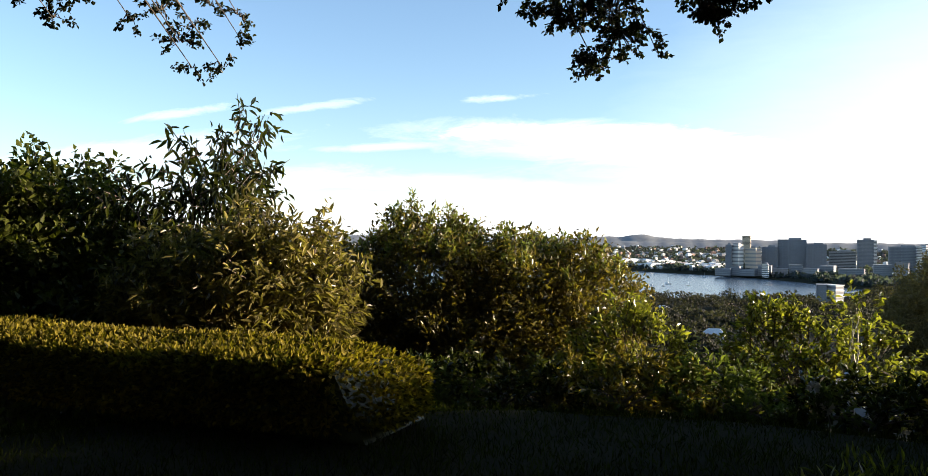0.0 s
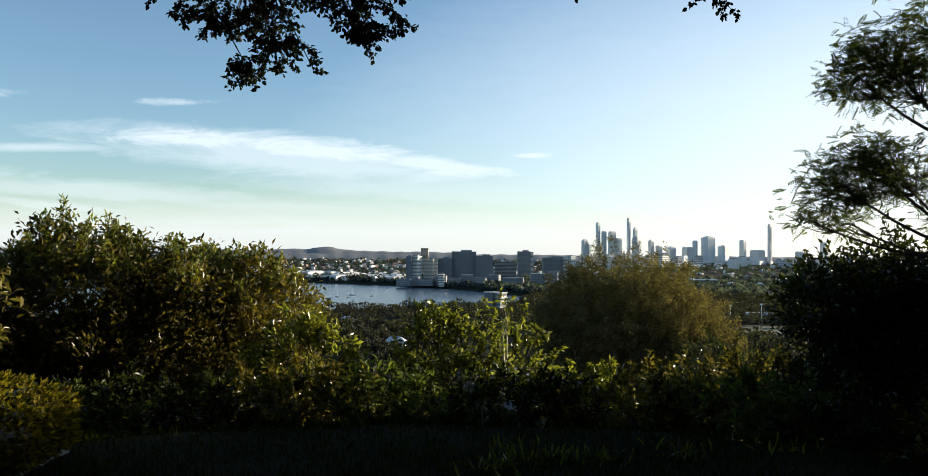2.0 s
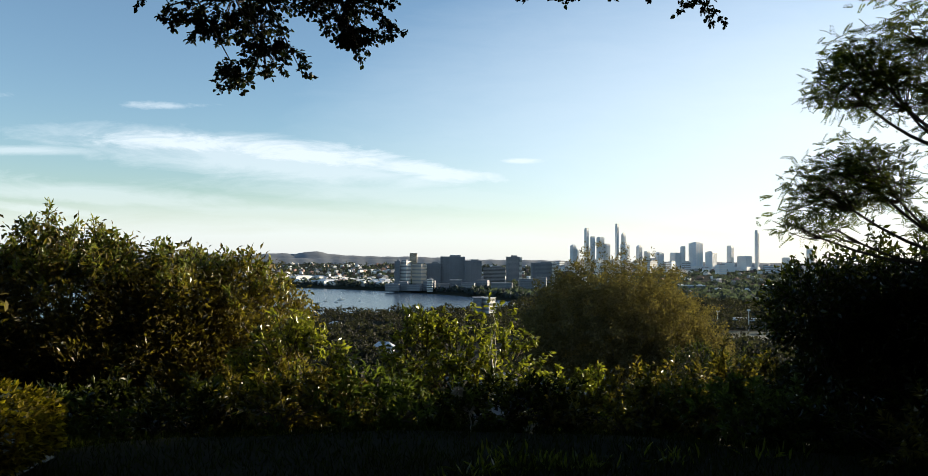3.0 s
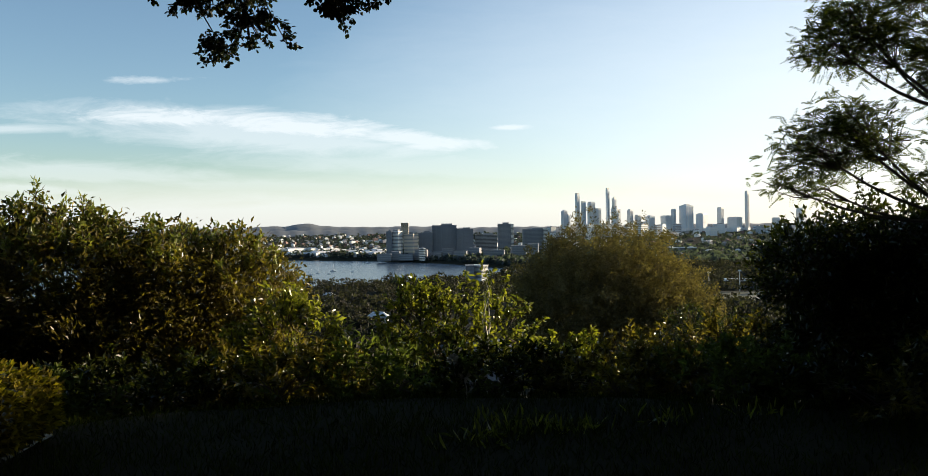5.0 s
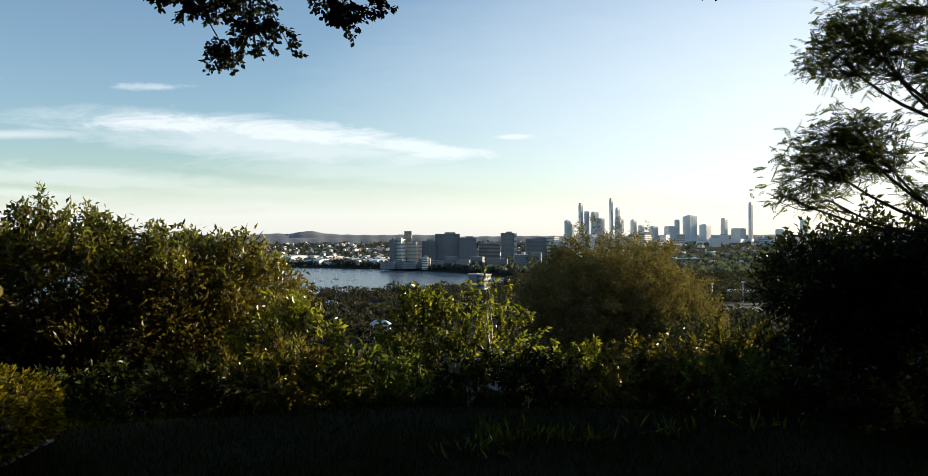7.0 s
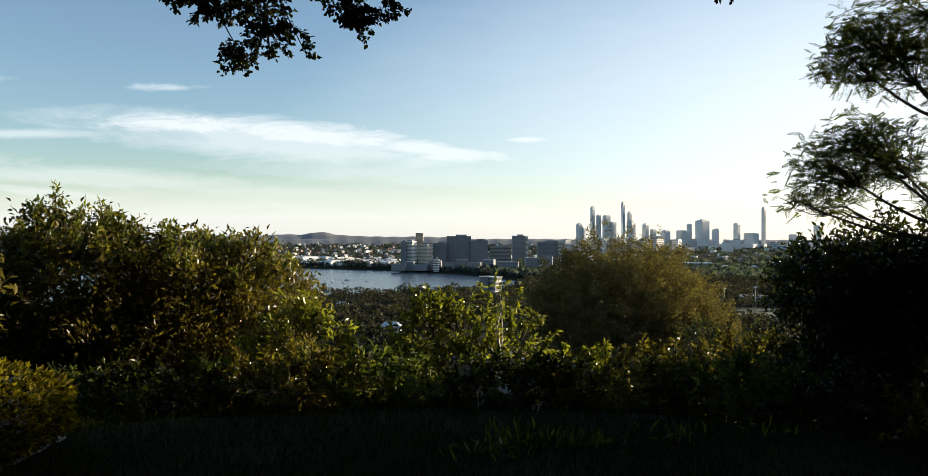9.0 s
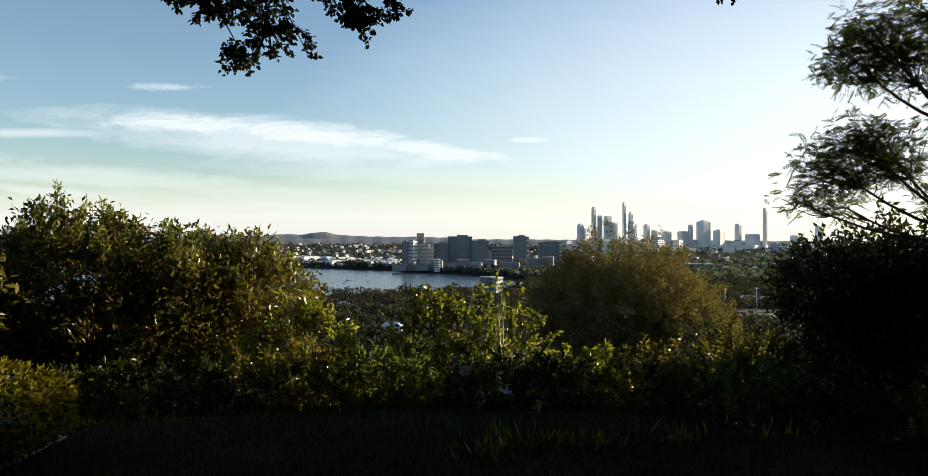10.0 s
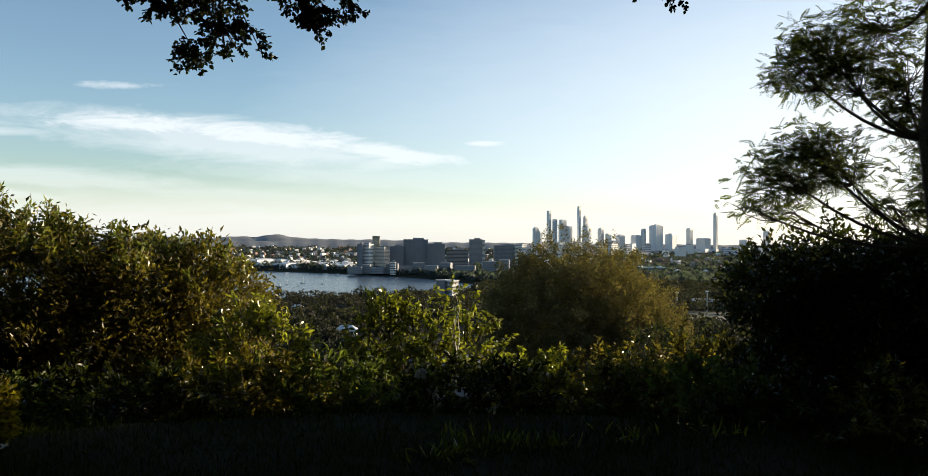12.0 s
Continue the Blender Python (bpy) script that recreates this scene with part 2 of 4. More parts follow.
BANK_FAR = [2100, 2100, 2000, 1850, 1680, 1500, 1380, 1290, 1281]


def ground_z(x, y):
    r = np.hypot(x, y)
    az = np.degrees(np.arctan2(x, y))
    z = np.interp(r, R_KNOTS, Z_KNOTS)
    z = z + np.where(r > 60, 1.0, 0.0) * (np.sin(x * 0.011 + 1) * np.cos(y * 0.009)) * np.clip(r / 400, 0, 1.5)
    near, far = np.interp(az, BANK_AZ, BANK_NEAR), np.interp(az, BANK_AZ, BANK_FAR)
    inside = np.clip(np.minimum(r - near, far - r) / 40, 0, 1) * (np.abs(az) < 90)
    return z - inside * 9


def build_ground():
    az = np.radians(np.concatenate([np.arange(-60, 50, 0.75), np.arange(50, 300, 6.0)]))
    r = np.concatenate([[0.5], np.linspace(1, 14, 40), np.geomspace(15, 600, 90), np.geomspace(615, 2300, 110), np.geomspace(2350, 4950, 40)])
    rr, aa = np.meshgrid(r, az, indexing="ij")
    x, y = rr * np.sin(aa), rr * np.cos(aa)
    z = ground_z(x, y) + np.where(rr < 8, 0.02 * np.sin(3 * x) * np.cos(2.3 * y), 0)
    n, m = rr.shape
    i, j = np.meshgrid(np.arange(n - 1), np.arange(m), indexing="ij")
    k = (j + 1) % m
    f = np.stack([i * m + j, (i + 1) * m + j, (i + 1) * m + k, i * m + k], -1).reshape(-1, 4)
    g = Geo().add(np.stack([x, y, z], -1).reshape(-1, 3), f)
    ring = np.concatenate([np.stack([x[0], y[0], z[0]], -1), [(0, 0, 0)]])
    g.add(ring, [(i, (i + 1) % m, m) for i in range(m)])
    return tagged(g.make("ground", ground_mat, smooth=True), "earth and grass of the hill and river plain, shade put into the dark colour", "ground", kind="structure")


build_ground()
g = Geo()
bear = np.arange(-60, 12, 2.0)
inner, outer = np.array([polar(b, 450, RIVER) for b in bear]), np.array([polar(b, 2250, RIVER) for b in bear])
nb = len(bear)
g.add(np.concatenate([inner, outer]), [(i, i + nb, i + nb + 1, i + 1) for i in range(nb - 1)])
tagged(g.make("water", water_mat()), "wide blue-grey river with light ripples", "river", kind="structure")


def build_hills():
    """The low ranges on the horizon, as one folded ridge sheet."""
    az = np.radians(np.arange(-75, 60, 0.25))
    deg = np.degrees(az)
    g = Geo()
    for dist, lift, seed in ((4300, -14, 1.0), (4700, 2, 2.3)):
        ridge = lift + 4 * np.sin(deg * 0.21 + seed) + 3 * np.sin(deg * 0.55 + 2 * seed) + 1.5 * np.sin(deg * 2.1 + seed)
        if dist > 4500:
            for c, w, h in ((-10.6, 1.1, 56), (-13.2, 1.6, 36), (-17.5, 1.8, 20), (-8.6, 1.6, 18), (-3, 3, 6), (-33, 6, 14)):
                ridge = ridge + h * np.exp(-((deg - c) / w) ** 2)
        ridge = np.where(deg > 0, ridge * 0.3 - 6, ridge * 0.55)
        rows = []
        for k, (dd, hh) in enumerate(((-260, -1), (-120, 0.4), (0, 1.0), (150, 0.3))):
            rr = dist + dd
            z = np.where(hh < 0, -40, EYE + ridge * hh - (1 - max(hh, 0)) * 14)
            rows.append(np.stack([rr * np.sin(az), rr * np.cos(az), z + 1.5 * np.sin(deg * 5 + k)], -1))
        n = len(az)
        f = [(k * n + i, k * n + i + 1, (k + 1) * n + i + 1, (k + 1) * n + i) for k in range(3) for i in range(n - 1)]
        g.add(np.concatenate(rows), f)
    return tagged(g.make("backdrop_hills", hazy_hill_mat, smooth=True), "low wooded hills on the horizon, haze put into their blue-grey colour", "hills", kind="structure")


build_hills()

# ---- plants ----


def crown_points(blobs, n, shell=0.45, gap=0.32):
    """Points through a union of ellipsoids (x, y, z, rx, ry, rz), most of them near its outside, with gaps; and the way outwards."""
    blobs = np.array(blobs, float)
    w = (blobs[:, 3] * blobs[:, 4] * blobs[:, 5]) ** 0.67
    which = rng.choice(len(blobs), int(n * 1.7), p=w / w.sum())
    d = unit(rng.normal(size=(len(which), 3)))
    rad = (shell + (1 - shell) * rng.random(len(which)) ** 0.6)[:, None]
    lump = np.array([noise.noise(Vector(q)) for q in d * 2.2 + which[:, None] * 3.7])
    lump2 = np.array([noise.noise(Vector(q)) for q in d * 6.5 + which[:, None] * 1.3])
    p = blobs[which, :3] + d * blobs[which, 3:] * rad * (1 + 0.24 * lump[:, None] + 0.2 * lump2[:, None])
    gaps = np.array([noise.noise(Vector(q)) for q in p * (1.1 / blobs[:, 3:].mean())])
    keep = gaps > -gap
    return p[keep][:n], d[keep][:n]


def limbs(g, base, tips, trunk_r, bend=0.12):
    """A trunk from the base and limbs that leave it and reach the tips."""
    base = np.asarray(base, float)
    mid = tips.mean(0)
    top = base + (mid - base) * 0.75
    k = np.linspace(0, 1, 8)[:, None]
    wob = np.array([[math.sin(i * 1.7), math.cos(i * 2.1), 0] for i in range(8)]) * trunk_r * 0.8
    stem = base + (top - base) * k + wob * k
    g.tube(stem, trunk_r, trunk_r * 0.45, 8)
    made = []
    for tip in tips:
        i = rng.integers(2, 8)
        start = stem[i]
        span = np.linalg.norm(tip - start)
        kk = np.linspace(0, 1, 6)[:, None]
        arch = np.sin(kk * np.pi) * np.array([0, 0, span * bend]) + np.sin(kk * 2.5 * np.pi) * rng.normal(size=3) * span * 0.03
        made.append(Geo().tube(start + (tip - start) * kk + arch, trunk_r * 0.32, trunk_r * 0.06, 5))
    return made


def sprays(leaf, wood, at, out, count, twig, length, width, rise=0.3, hang=0.0, spread=0.9, fine=True, droop=0.12, twigs=True, puff=0.0):
    """Leafy twigs: each starts at a point, runs outwards and carries leaves all along it."""
    n = len(at)
    way = unit(out + np.array([0, 0, rise]) + rng.normal(size=(n, 3)) * 0.35)
    size = twig * (0.6 + 0.8 * rng.random((n, 1)))
    if twigs:
        for p, d, s in zip(at, way, size):
            wood.tube([p - d * s * 0.3, p + d * s * 0.4, p + d * s], 0.012 * twig / 0.3, 0.004 * twig / 0.3, 3)
    k = rng.random((n, count, 1)) ** 0.8
    base = (at[:, None] + way[:, None] * size[:, None] * k).reshape(-1, 3)
    base = base + unit(rng.normal(size=base.shape)) * rng.random((len(base), 1)) ** 0.5 * puff * 1.5
    lw = unit(way[:, None] * 0.6 + rng.normal(size=(n, count, 3)) * spread + np.array([0, 0, -hang])).reshape(-1, 3)
    nn = unit(rng.normal(size=(n * count, 3)) * 0.7 + np.array([0, 0, 1.0]))
    sc = 0.6 + 0.7 * rng.random(n * count)
    leaf.leaves(base, lw, nn, length * sc, width * sc, 0.22, droop, fine)


def plant(name, base, blobs, material, label, category, n=500, count=26, twig=0.3, length=0.1, width=0.03, rise=0.3, hang=0.0,
          trunk_r=0.05, wood=bark, shoots=0, shoot_mat=None, fine=True, shell=0.45, limb_count=26, group="", droop=0.12, twigs=True, spread=0.9, gap=0.32, puff=0.0):
    ob = thing(name, base, label, category, group)
    leaf, stem, twiglets = Geo(), Geo(), Geo()
    young = Geo() if shoot_mat else leaf
    at, out = crown_points(blobs, n, shell, gap)
    boughs = limbs(stem, base, at[rng.choice(len(at), min(limb_count, len(at)), replace=False)], trunk_r)
    sprays(leaf, twiglets, at, out, count, twig, length, width, rise, hang, spread, fine, droop, twigs, puff)
    if shoots:
        order = np.argsort(-(at[:, 2] + rng.normal(size=len(at)) * 0.25))[:shoots]
        up = np.tile([0, 0, 1.0], (shoots, 1)) + rng.normal(size=(shoots, 3)) * 0.15
        sprays(young, twiglets, at[order], up, count, twig * 1.25, length, width, 0.8, 0.0, 0.7, fine, droop, twigs, puff * 0.25)
    foot = stem.make("trunk", wood, ob)
    for bough in boughs:
        bough.make("limb", wood, foot)
    leaf.make("crown", material, ob)
    if shoot_mat:
        young.make("new_growth", shoot_mat, ob, "light green upright young growth")
    if twiglets.n:
        tagged(twiglets.make("twig_tangle", wood, ob), kind="stuff")
    return ob


def slope_base(p):
    return (p[0], p[1], float(ground_z(p[0], p[1])) - 0.05)


def at_bearing(bearing, dist):
    return slope_base(polar(bearing, dist))


# clipped hedge along the lawn
def clipped_hedge(x0, x1, y0, y1, h, label):
    ob = thing("clipped_hedge", ((x0 + x1) / 2, (y0 + y1) / 2, 0), label, "hedge")
    core, leaf = Geo(), Geo()
    n = 32000
    sx, sy = (x1 - x0) / 2, (y1 - y0) / 2
    th = rng.random((n, 3)) * 2 - 1
    face = rng.random(n)
    th[face < 0.5, 2] = 1
    front = (face >= 0.5) & (face < 0.8)
    th[front, 1] = -1
    back = (face >= 0.8) & (face < 0.92)
    th[back, 1] = 1
    th[face >= 0.92, 0] = 1
    r = (np.abs(th) ** 5).sum(1, keepdims=True) ** 0.2
    q = th / r
    p = np.stack([(x0 + x1) / 2 + q[:, 0] * sx, (y0 + y1) / 2 + q[:, 1] * sy, h / 2 + q[:, 2] * h / 2], -1)
    lump = np.array([noise.noise(Vector(a)) for a in p * np.array([0.9, 1.2, 1.5])])
    broad = np.array([noise.noise(Vector(a)) for a in p * np.array([0.35, 0.5, 0.2]) + 4.0])
    p[:, 2] += (lump * 0.07 + broad * 0.1) * (p[:, 2] > 0.2)
    out = unit(q ** 5)
    p -= out * rng.random((n, 1)) * 0.08
    leaf.leaves(p, unit(out + rng.normal(size=(n, 3)) * 0.7), unit(rng.normal(size=(n, 3)) + out), 0.05 + 0.03 * rng.random(n), 0.034, 0.2, 0.1, False)
    # solid dark box for the unlit inside, shade put into its colour
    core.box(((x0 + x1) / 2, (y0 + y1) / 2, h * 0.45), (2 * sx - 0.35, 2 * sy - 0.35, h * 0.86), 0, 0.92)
    core.make("inner_mass", leaf_dark, ob, "plain dark box filling the hedge")
    leaf.make("foliage", leaf_hedge, ob)
    return ob


clipped_hedge(-11.5, -2.95, 4.9, 6.25, 0.62, "low clipped hedge, yellow-green on its sunlit top")

# lawn grass
def lawn():
    n = 36000
    az, r = np.radians(rng.uniform(-58, 36, n)), rng.uniform(4.4, 7.7, n)
    p = np.stack([r * np.sin(az), r * np.cos(az), np.zeros(n)], -1)
    p[:, 2] = ground_z(p[:, 0], p[:, 1]) - 0.01
    k = n // 4
    p[:k, :2] = rng.uniform(-1, 1, (k, 2)) * [9, 6.5]
    p[:, 2] = ground_z(p[:, 0], p[:, 1]) - 0.01
    tuft = np.array([noise.noise(Vector(a)) for a in p * 1.3])
    h = (0.05 + 0.05 * rng.random(n)) * (1 + 1.2 * np.clip(tuft, 0, 1))
    leaf = Geo()
    leaf.leaves(p, unit(rng.normal(size=(n, 3)) * 0.45 + [0, 0, 1.0]), unit(rng.normal(size=(n, 3))), h, 0.008, 0.1, 0.2, False)
    tagged(leaf.make("lawn_grass", grass_mat), "lawn grass with a few longer tufts, part of its shade put into the colour", "grass", kind="stuff")


lawn()

# shrubs and trees on the slope, from the west round to the east
b = at_bearing(-53, 13)
plant("broadleaf_tree", b, [(-10.3, 8.1, 1.05, 1.2, 1.3, 1.6), (-11.8, 7.4, 0.75, 1.8, 1.6, 1.6), (-8.9, 8.6, 0.3, 1.3, 1.2, 1.4), (-10.0, 7.8, -0.2, 2.2, 1.2, 1.2), (-10.9, 7.7, 1.5, 0.9, 0.9, 1.0)], leaf_broad,
      "dense dark green tree behind the hedge", "tree", 2700, 26, 0.2, 0.12, 0.075, trunk_r=0.14, gap=0.85, fine=False, spread=1.2, puff=0.14, shell=0.55)
b = at_bearing(-42, 12)
plant("slender_tree", b, [(-8.8, 8.2, 2.1, 0.55, 0.5, 0.5), (-8.1, 8.9, 2.4, 0.65, 0.6, 0.7), (-7.7, 9.25, 2.75, 0.38, 0.4, 0.72), (-7.6, 9.35, 2.1, 0.4, 0.4, 0.8), (-8.2, 8.8, 1.75, 0.95, 0.6, 0.6)], leaf_dark,
      "slender open tree with long hanging leaves", "tree", 330, 6, 0.26, 0.18, 0.046, 0.2, 1.1, 0.05, shell=0.15, droop=0.3, puff=0.12)
b = at_bearing(-38, 10)
plant("flowering_shrub", b, [(-6.3, 7.9, 0.9, 1.1, 0.9, 0.85), (-7.3, 7.6, 0.7, 0.9, 0.8, 0.8), (-5.9, 8.1, 0.5, 0.6, 0.7, 0.9), (-6.6, 7.7, 0.1, 1.3, 0.8, 0.7)], leaf_pale,
      "shrub with long pale sunlit leaves behind the hedge", "shrub", 1150, 22, 0.26, 0.13, 0.036, 0.4, 0.35, 0.06, droop=0.25, puff=0.1)
b = at_bearing(-21, 11.8)
plant("large_shrub", b, [(-5.2, 10.2, 0.78, 1.2, 1.1, 1.1), (-3.85, 10.6, 0.72, 0.95, 1.0, 0.85), (-2.95, 10.9, 0.48, 0.8, 0.9, 0.95), (-4.5, 11.2, 0.2, 1.5, 0.8, 1.0), (-6.2, 9.5, 0.45, 0.9, 0.9, 0.95), (-4.6, 10.0, -0.2, 1.8, 1.1, 1.0), (-3.1, 10.4, -0.4, 1.0, 0.9, 0.9)], leaf_shrub,
      "large rounded olive-brown shrub with upright shoots", "shrub", 3600, 30, 0.18, 0.085, 0.036, 0.3, 0.1, 0.09, shoots=300, shoot_mat=leaf_shoot, spread=1.3, fine=False, gap=0.9, puff=0.13)
b = at_bearing(-11, 9.6)
plant("green_shrub", b, [(-1.95, 9.3, 0.1, 0.6, 0.6, 0.65), (-1.35, 9.3, -0.35, 0.5, 0.6, 0.45), (-2.5, 9.2, -0.3, 0.6, 0.6, 0.6)], leaf_fresh,
      "fresh green shrub on the edge of the slope", "shrub", 340, 24, 0.22, 0.08, 0.03, 0.6, 0.1, 0.04, shoots=20, puff=0.06)
b = at_bearing(-1.5, 10)
plant("young_tree", b, [(-0.45, 10, 0.35, 0.38, 0.4, 0.5), (0.05, 10.1, 0.1, 0.55, 0.5, 0.5), (-0.75, 9.9, -0.15, 0.38, 0.4, 0.4), (0.6, 10, 0.2, 0.4, 0.4, 0.4)], leaf_fresh,
      "young tree with broad bright green leaves", "tree", 230, 20, 0.24, 0.075, 0.038, 0.6, 0.2, 0.03, shoots=14, shell=0.25)
b = at_bearing(2.5, 8.6)
plant("sapling", b, [(0.38, 8.6, 0.85, 0.3, 0.25, 0.25), (0.2, 8.6, 0.7, 0.2, 0.2, 0.15)], leaf_fresh, "thin sapling with a pale bare stem", "tree", 18, 11, 0.18, 0.065, 0.032, 0.4, 0.3, 0.03, pale_bark, shell=0.2, limb_count=4, twigs=False)


def flower_stalk(bearing, dist, h):
    x, y, z = at_bearing(bearing, dist)
    ob = thing("flower_stalk", (x, y, z), "dry pale flower head on a thin stalk", "flower")
    Geo().tube([(x, y, z), (x + 0.02, y, z + h * 0.5), (x - 0.01, y, z + h)], 0.008, 0.005, 5).make("stalk", pale_bark, ob)
    head = Geo()
    d = unit(rng.normal(size=(60, 3)) + [0, 0, 0.4])
    head.leaves(np.array([x - 0.01, y, z + h]) + d * 0.02, d, unit(rng.normal(size=(60, 3))), 0.06, 0.02)
    head.make("flower_head", pale_bark, ob)


flower_stalk(0.2, 7.75, 0.44)
# this second stalk is added in place of a bright glint
flower_stalk(1.0, 7.75, 0.27)


# the light leaf colour stands in for sun falling on these blades
def tall_grass():
    leaf = Geo()
    for x, y, n in ((0.25, 5.75, 50), (0.6, 5.95, 60), (0.95, 6.0, 50), (0.4, 6.3, 30), (1.7, 6.2, 40), (2.6, 6.4, 25)):
        p = np.stack([x + rng.normal(size=n) * 0.16, y + rng.normal(size=n) * 0.12, np.full(n, -0.01)], -1)
        leaf.leaves(p, unit(rng.normal(size=(n, 3)) * 0.6 + [0, 0, 1.0]), unit(rng.normal(size=(n, 3))), 0.07 + 0.08 * rng.random(n), 0.013, 0.1, 0.4)
    tagged(leaf.make("tall_grass", leaf_fresh), "taller grass blades whose light green stands for sun on them", "grass", kind="stuff")


tall_grass()
b = at_bearing(8.5, 9)
plant("low_shrub", b, [(1.35, 8.9, -0.1, 0.45, 0.4, 0.3)], leaf_fresh, "small light green shrub at the lawn edge", "shrub", 90, 22, 0.2, 0.07, 0.03, 0.6, trunk_r=0.02, shoots=8)
b = at_bearing(16, 9.6)
plant("brown_shrub", b, [(2.2, 9.2, -0.2, 0.7, 0.5, 0.45), (2.9, 9.3, -0.1, 0.7, 0.5, 0.5), (3.6, 9.2, -0.2, 0.6, 0.5, 0.5)], leaf_shrub,
      "low brownish shrub at the lawn edge", "shrub", 280, 24, 0.22, 0.07, 0.026, 0.5, trunk_r=0.03, shoots=16)
# shrubs at 29 and 35 degrees are added to darken a sunlit trunk foot
for k, (bear_, dist, w, h) in enumerate(((-22, 8.3, 0.9, 0.33), (-13, 8.0, 0.8, 0.3), (-5, 7.9, 0.9, 0.28), (3, 8.0, 0.8, 0.26), (12, 8.0, 0.8, 0.26), (20, 8.0, 0.9, 0.3), (29, 7.7, 0.9, 0.3), (35, 7.6, 0.9, 0.35), (-30, 8.6, 0.9, 0.33))):
    p = polar(bear_, dist)
    b = slope_base(p)
    plant("edge_shrub", b, [(p[0], p[1], b[2] + 0.25, w, 0.45, h), (p[0] + 0.5, p[1] + 0.2, b[2] + 0.2, w * 0.6, 0.4, h)], (leaf_dark, leaf_shrub, leaf_fern)[k % 3],
          ("low dark shrub along the edge of the lawn", "low brownish shrub along the edge of the lawn", "low fresh green shrub along the edge of the lawn")[k % 3],
          "shrub", 150, 22, 0.2, 0.08, 0.03, 0.7, trunk_r=0.025, group="shrubs along the lawn edge", shoots=8, twigs=False)
b = at_bearing(11.3, 40)
plant("wattle_tree", b, [(8.0, 40, -1.9, 4.5, 4, 3.55), (9.8, 40, -2.9, 3.6, 3.6, 3.2), (6.4, 39.6, -3.0, 3.3, 3.2, 3.2), (11.6, 39.4, -4.0, 2.5, 2.4, 2.3), (8.0, 38.6, -4.0, 4.0, 3, 3)], leaf_wattle,
      "rounded olive-brown wattle tree with fine foliage", "tree", 4200, 38, 0.35, 0.14, 0.07, 0.0, 0.3, 0.25, shell=0.6, fine=False, twigs=False, spread=1.4, gap=0.9, puff=0.2)
b = at_bearing(18, 30)
plant("bushy_tree", b, [(9.2, 28.5, -2.8, 2.0, 1.6, 1.1), (11, 28.5, -3.2, 1.6, 1.6, 1.0), (7.6, 28, -3.6, 1.6, 1.6, 1.0)], leaf_dark,
      "bushy tree on the slope below the wattle", "tree", 700, 22, 0.4, 0.14, 0.05, trunk_r=0.14, fine=False)
b = at_bearing(27, 9.6)
# the last blob is out of view, added to stop sun reaching the lawn
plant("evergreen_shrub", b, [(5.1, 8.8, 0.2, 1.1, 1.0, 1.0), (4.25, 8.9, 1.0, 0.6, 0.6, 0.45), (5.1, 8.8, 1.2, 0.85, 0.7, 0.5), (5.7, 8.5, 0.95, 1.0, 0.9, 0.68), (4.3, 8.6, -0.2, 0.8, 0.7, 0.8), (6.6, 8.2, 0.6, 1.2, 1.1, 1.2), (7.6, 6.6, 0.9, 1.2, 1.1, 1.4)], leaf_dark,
      "dense evergreen shrub, its deep shade put into the dark leaf colour", "shrub", 4400, 30, 0.24, 0.08, 0.036, 0.3, 0.1, 0.08, fine=False, puff=0.08)


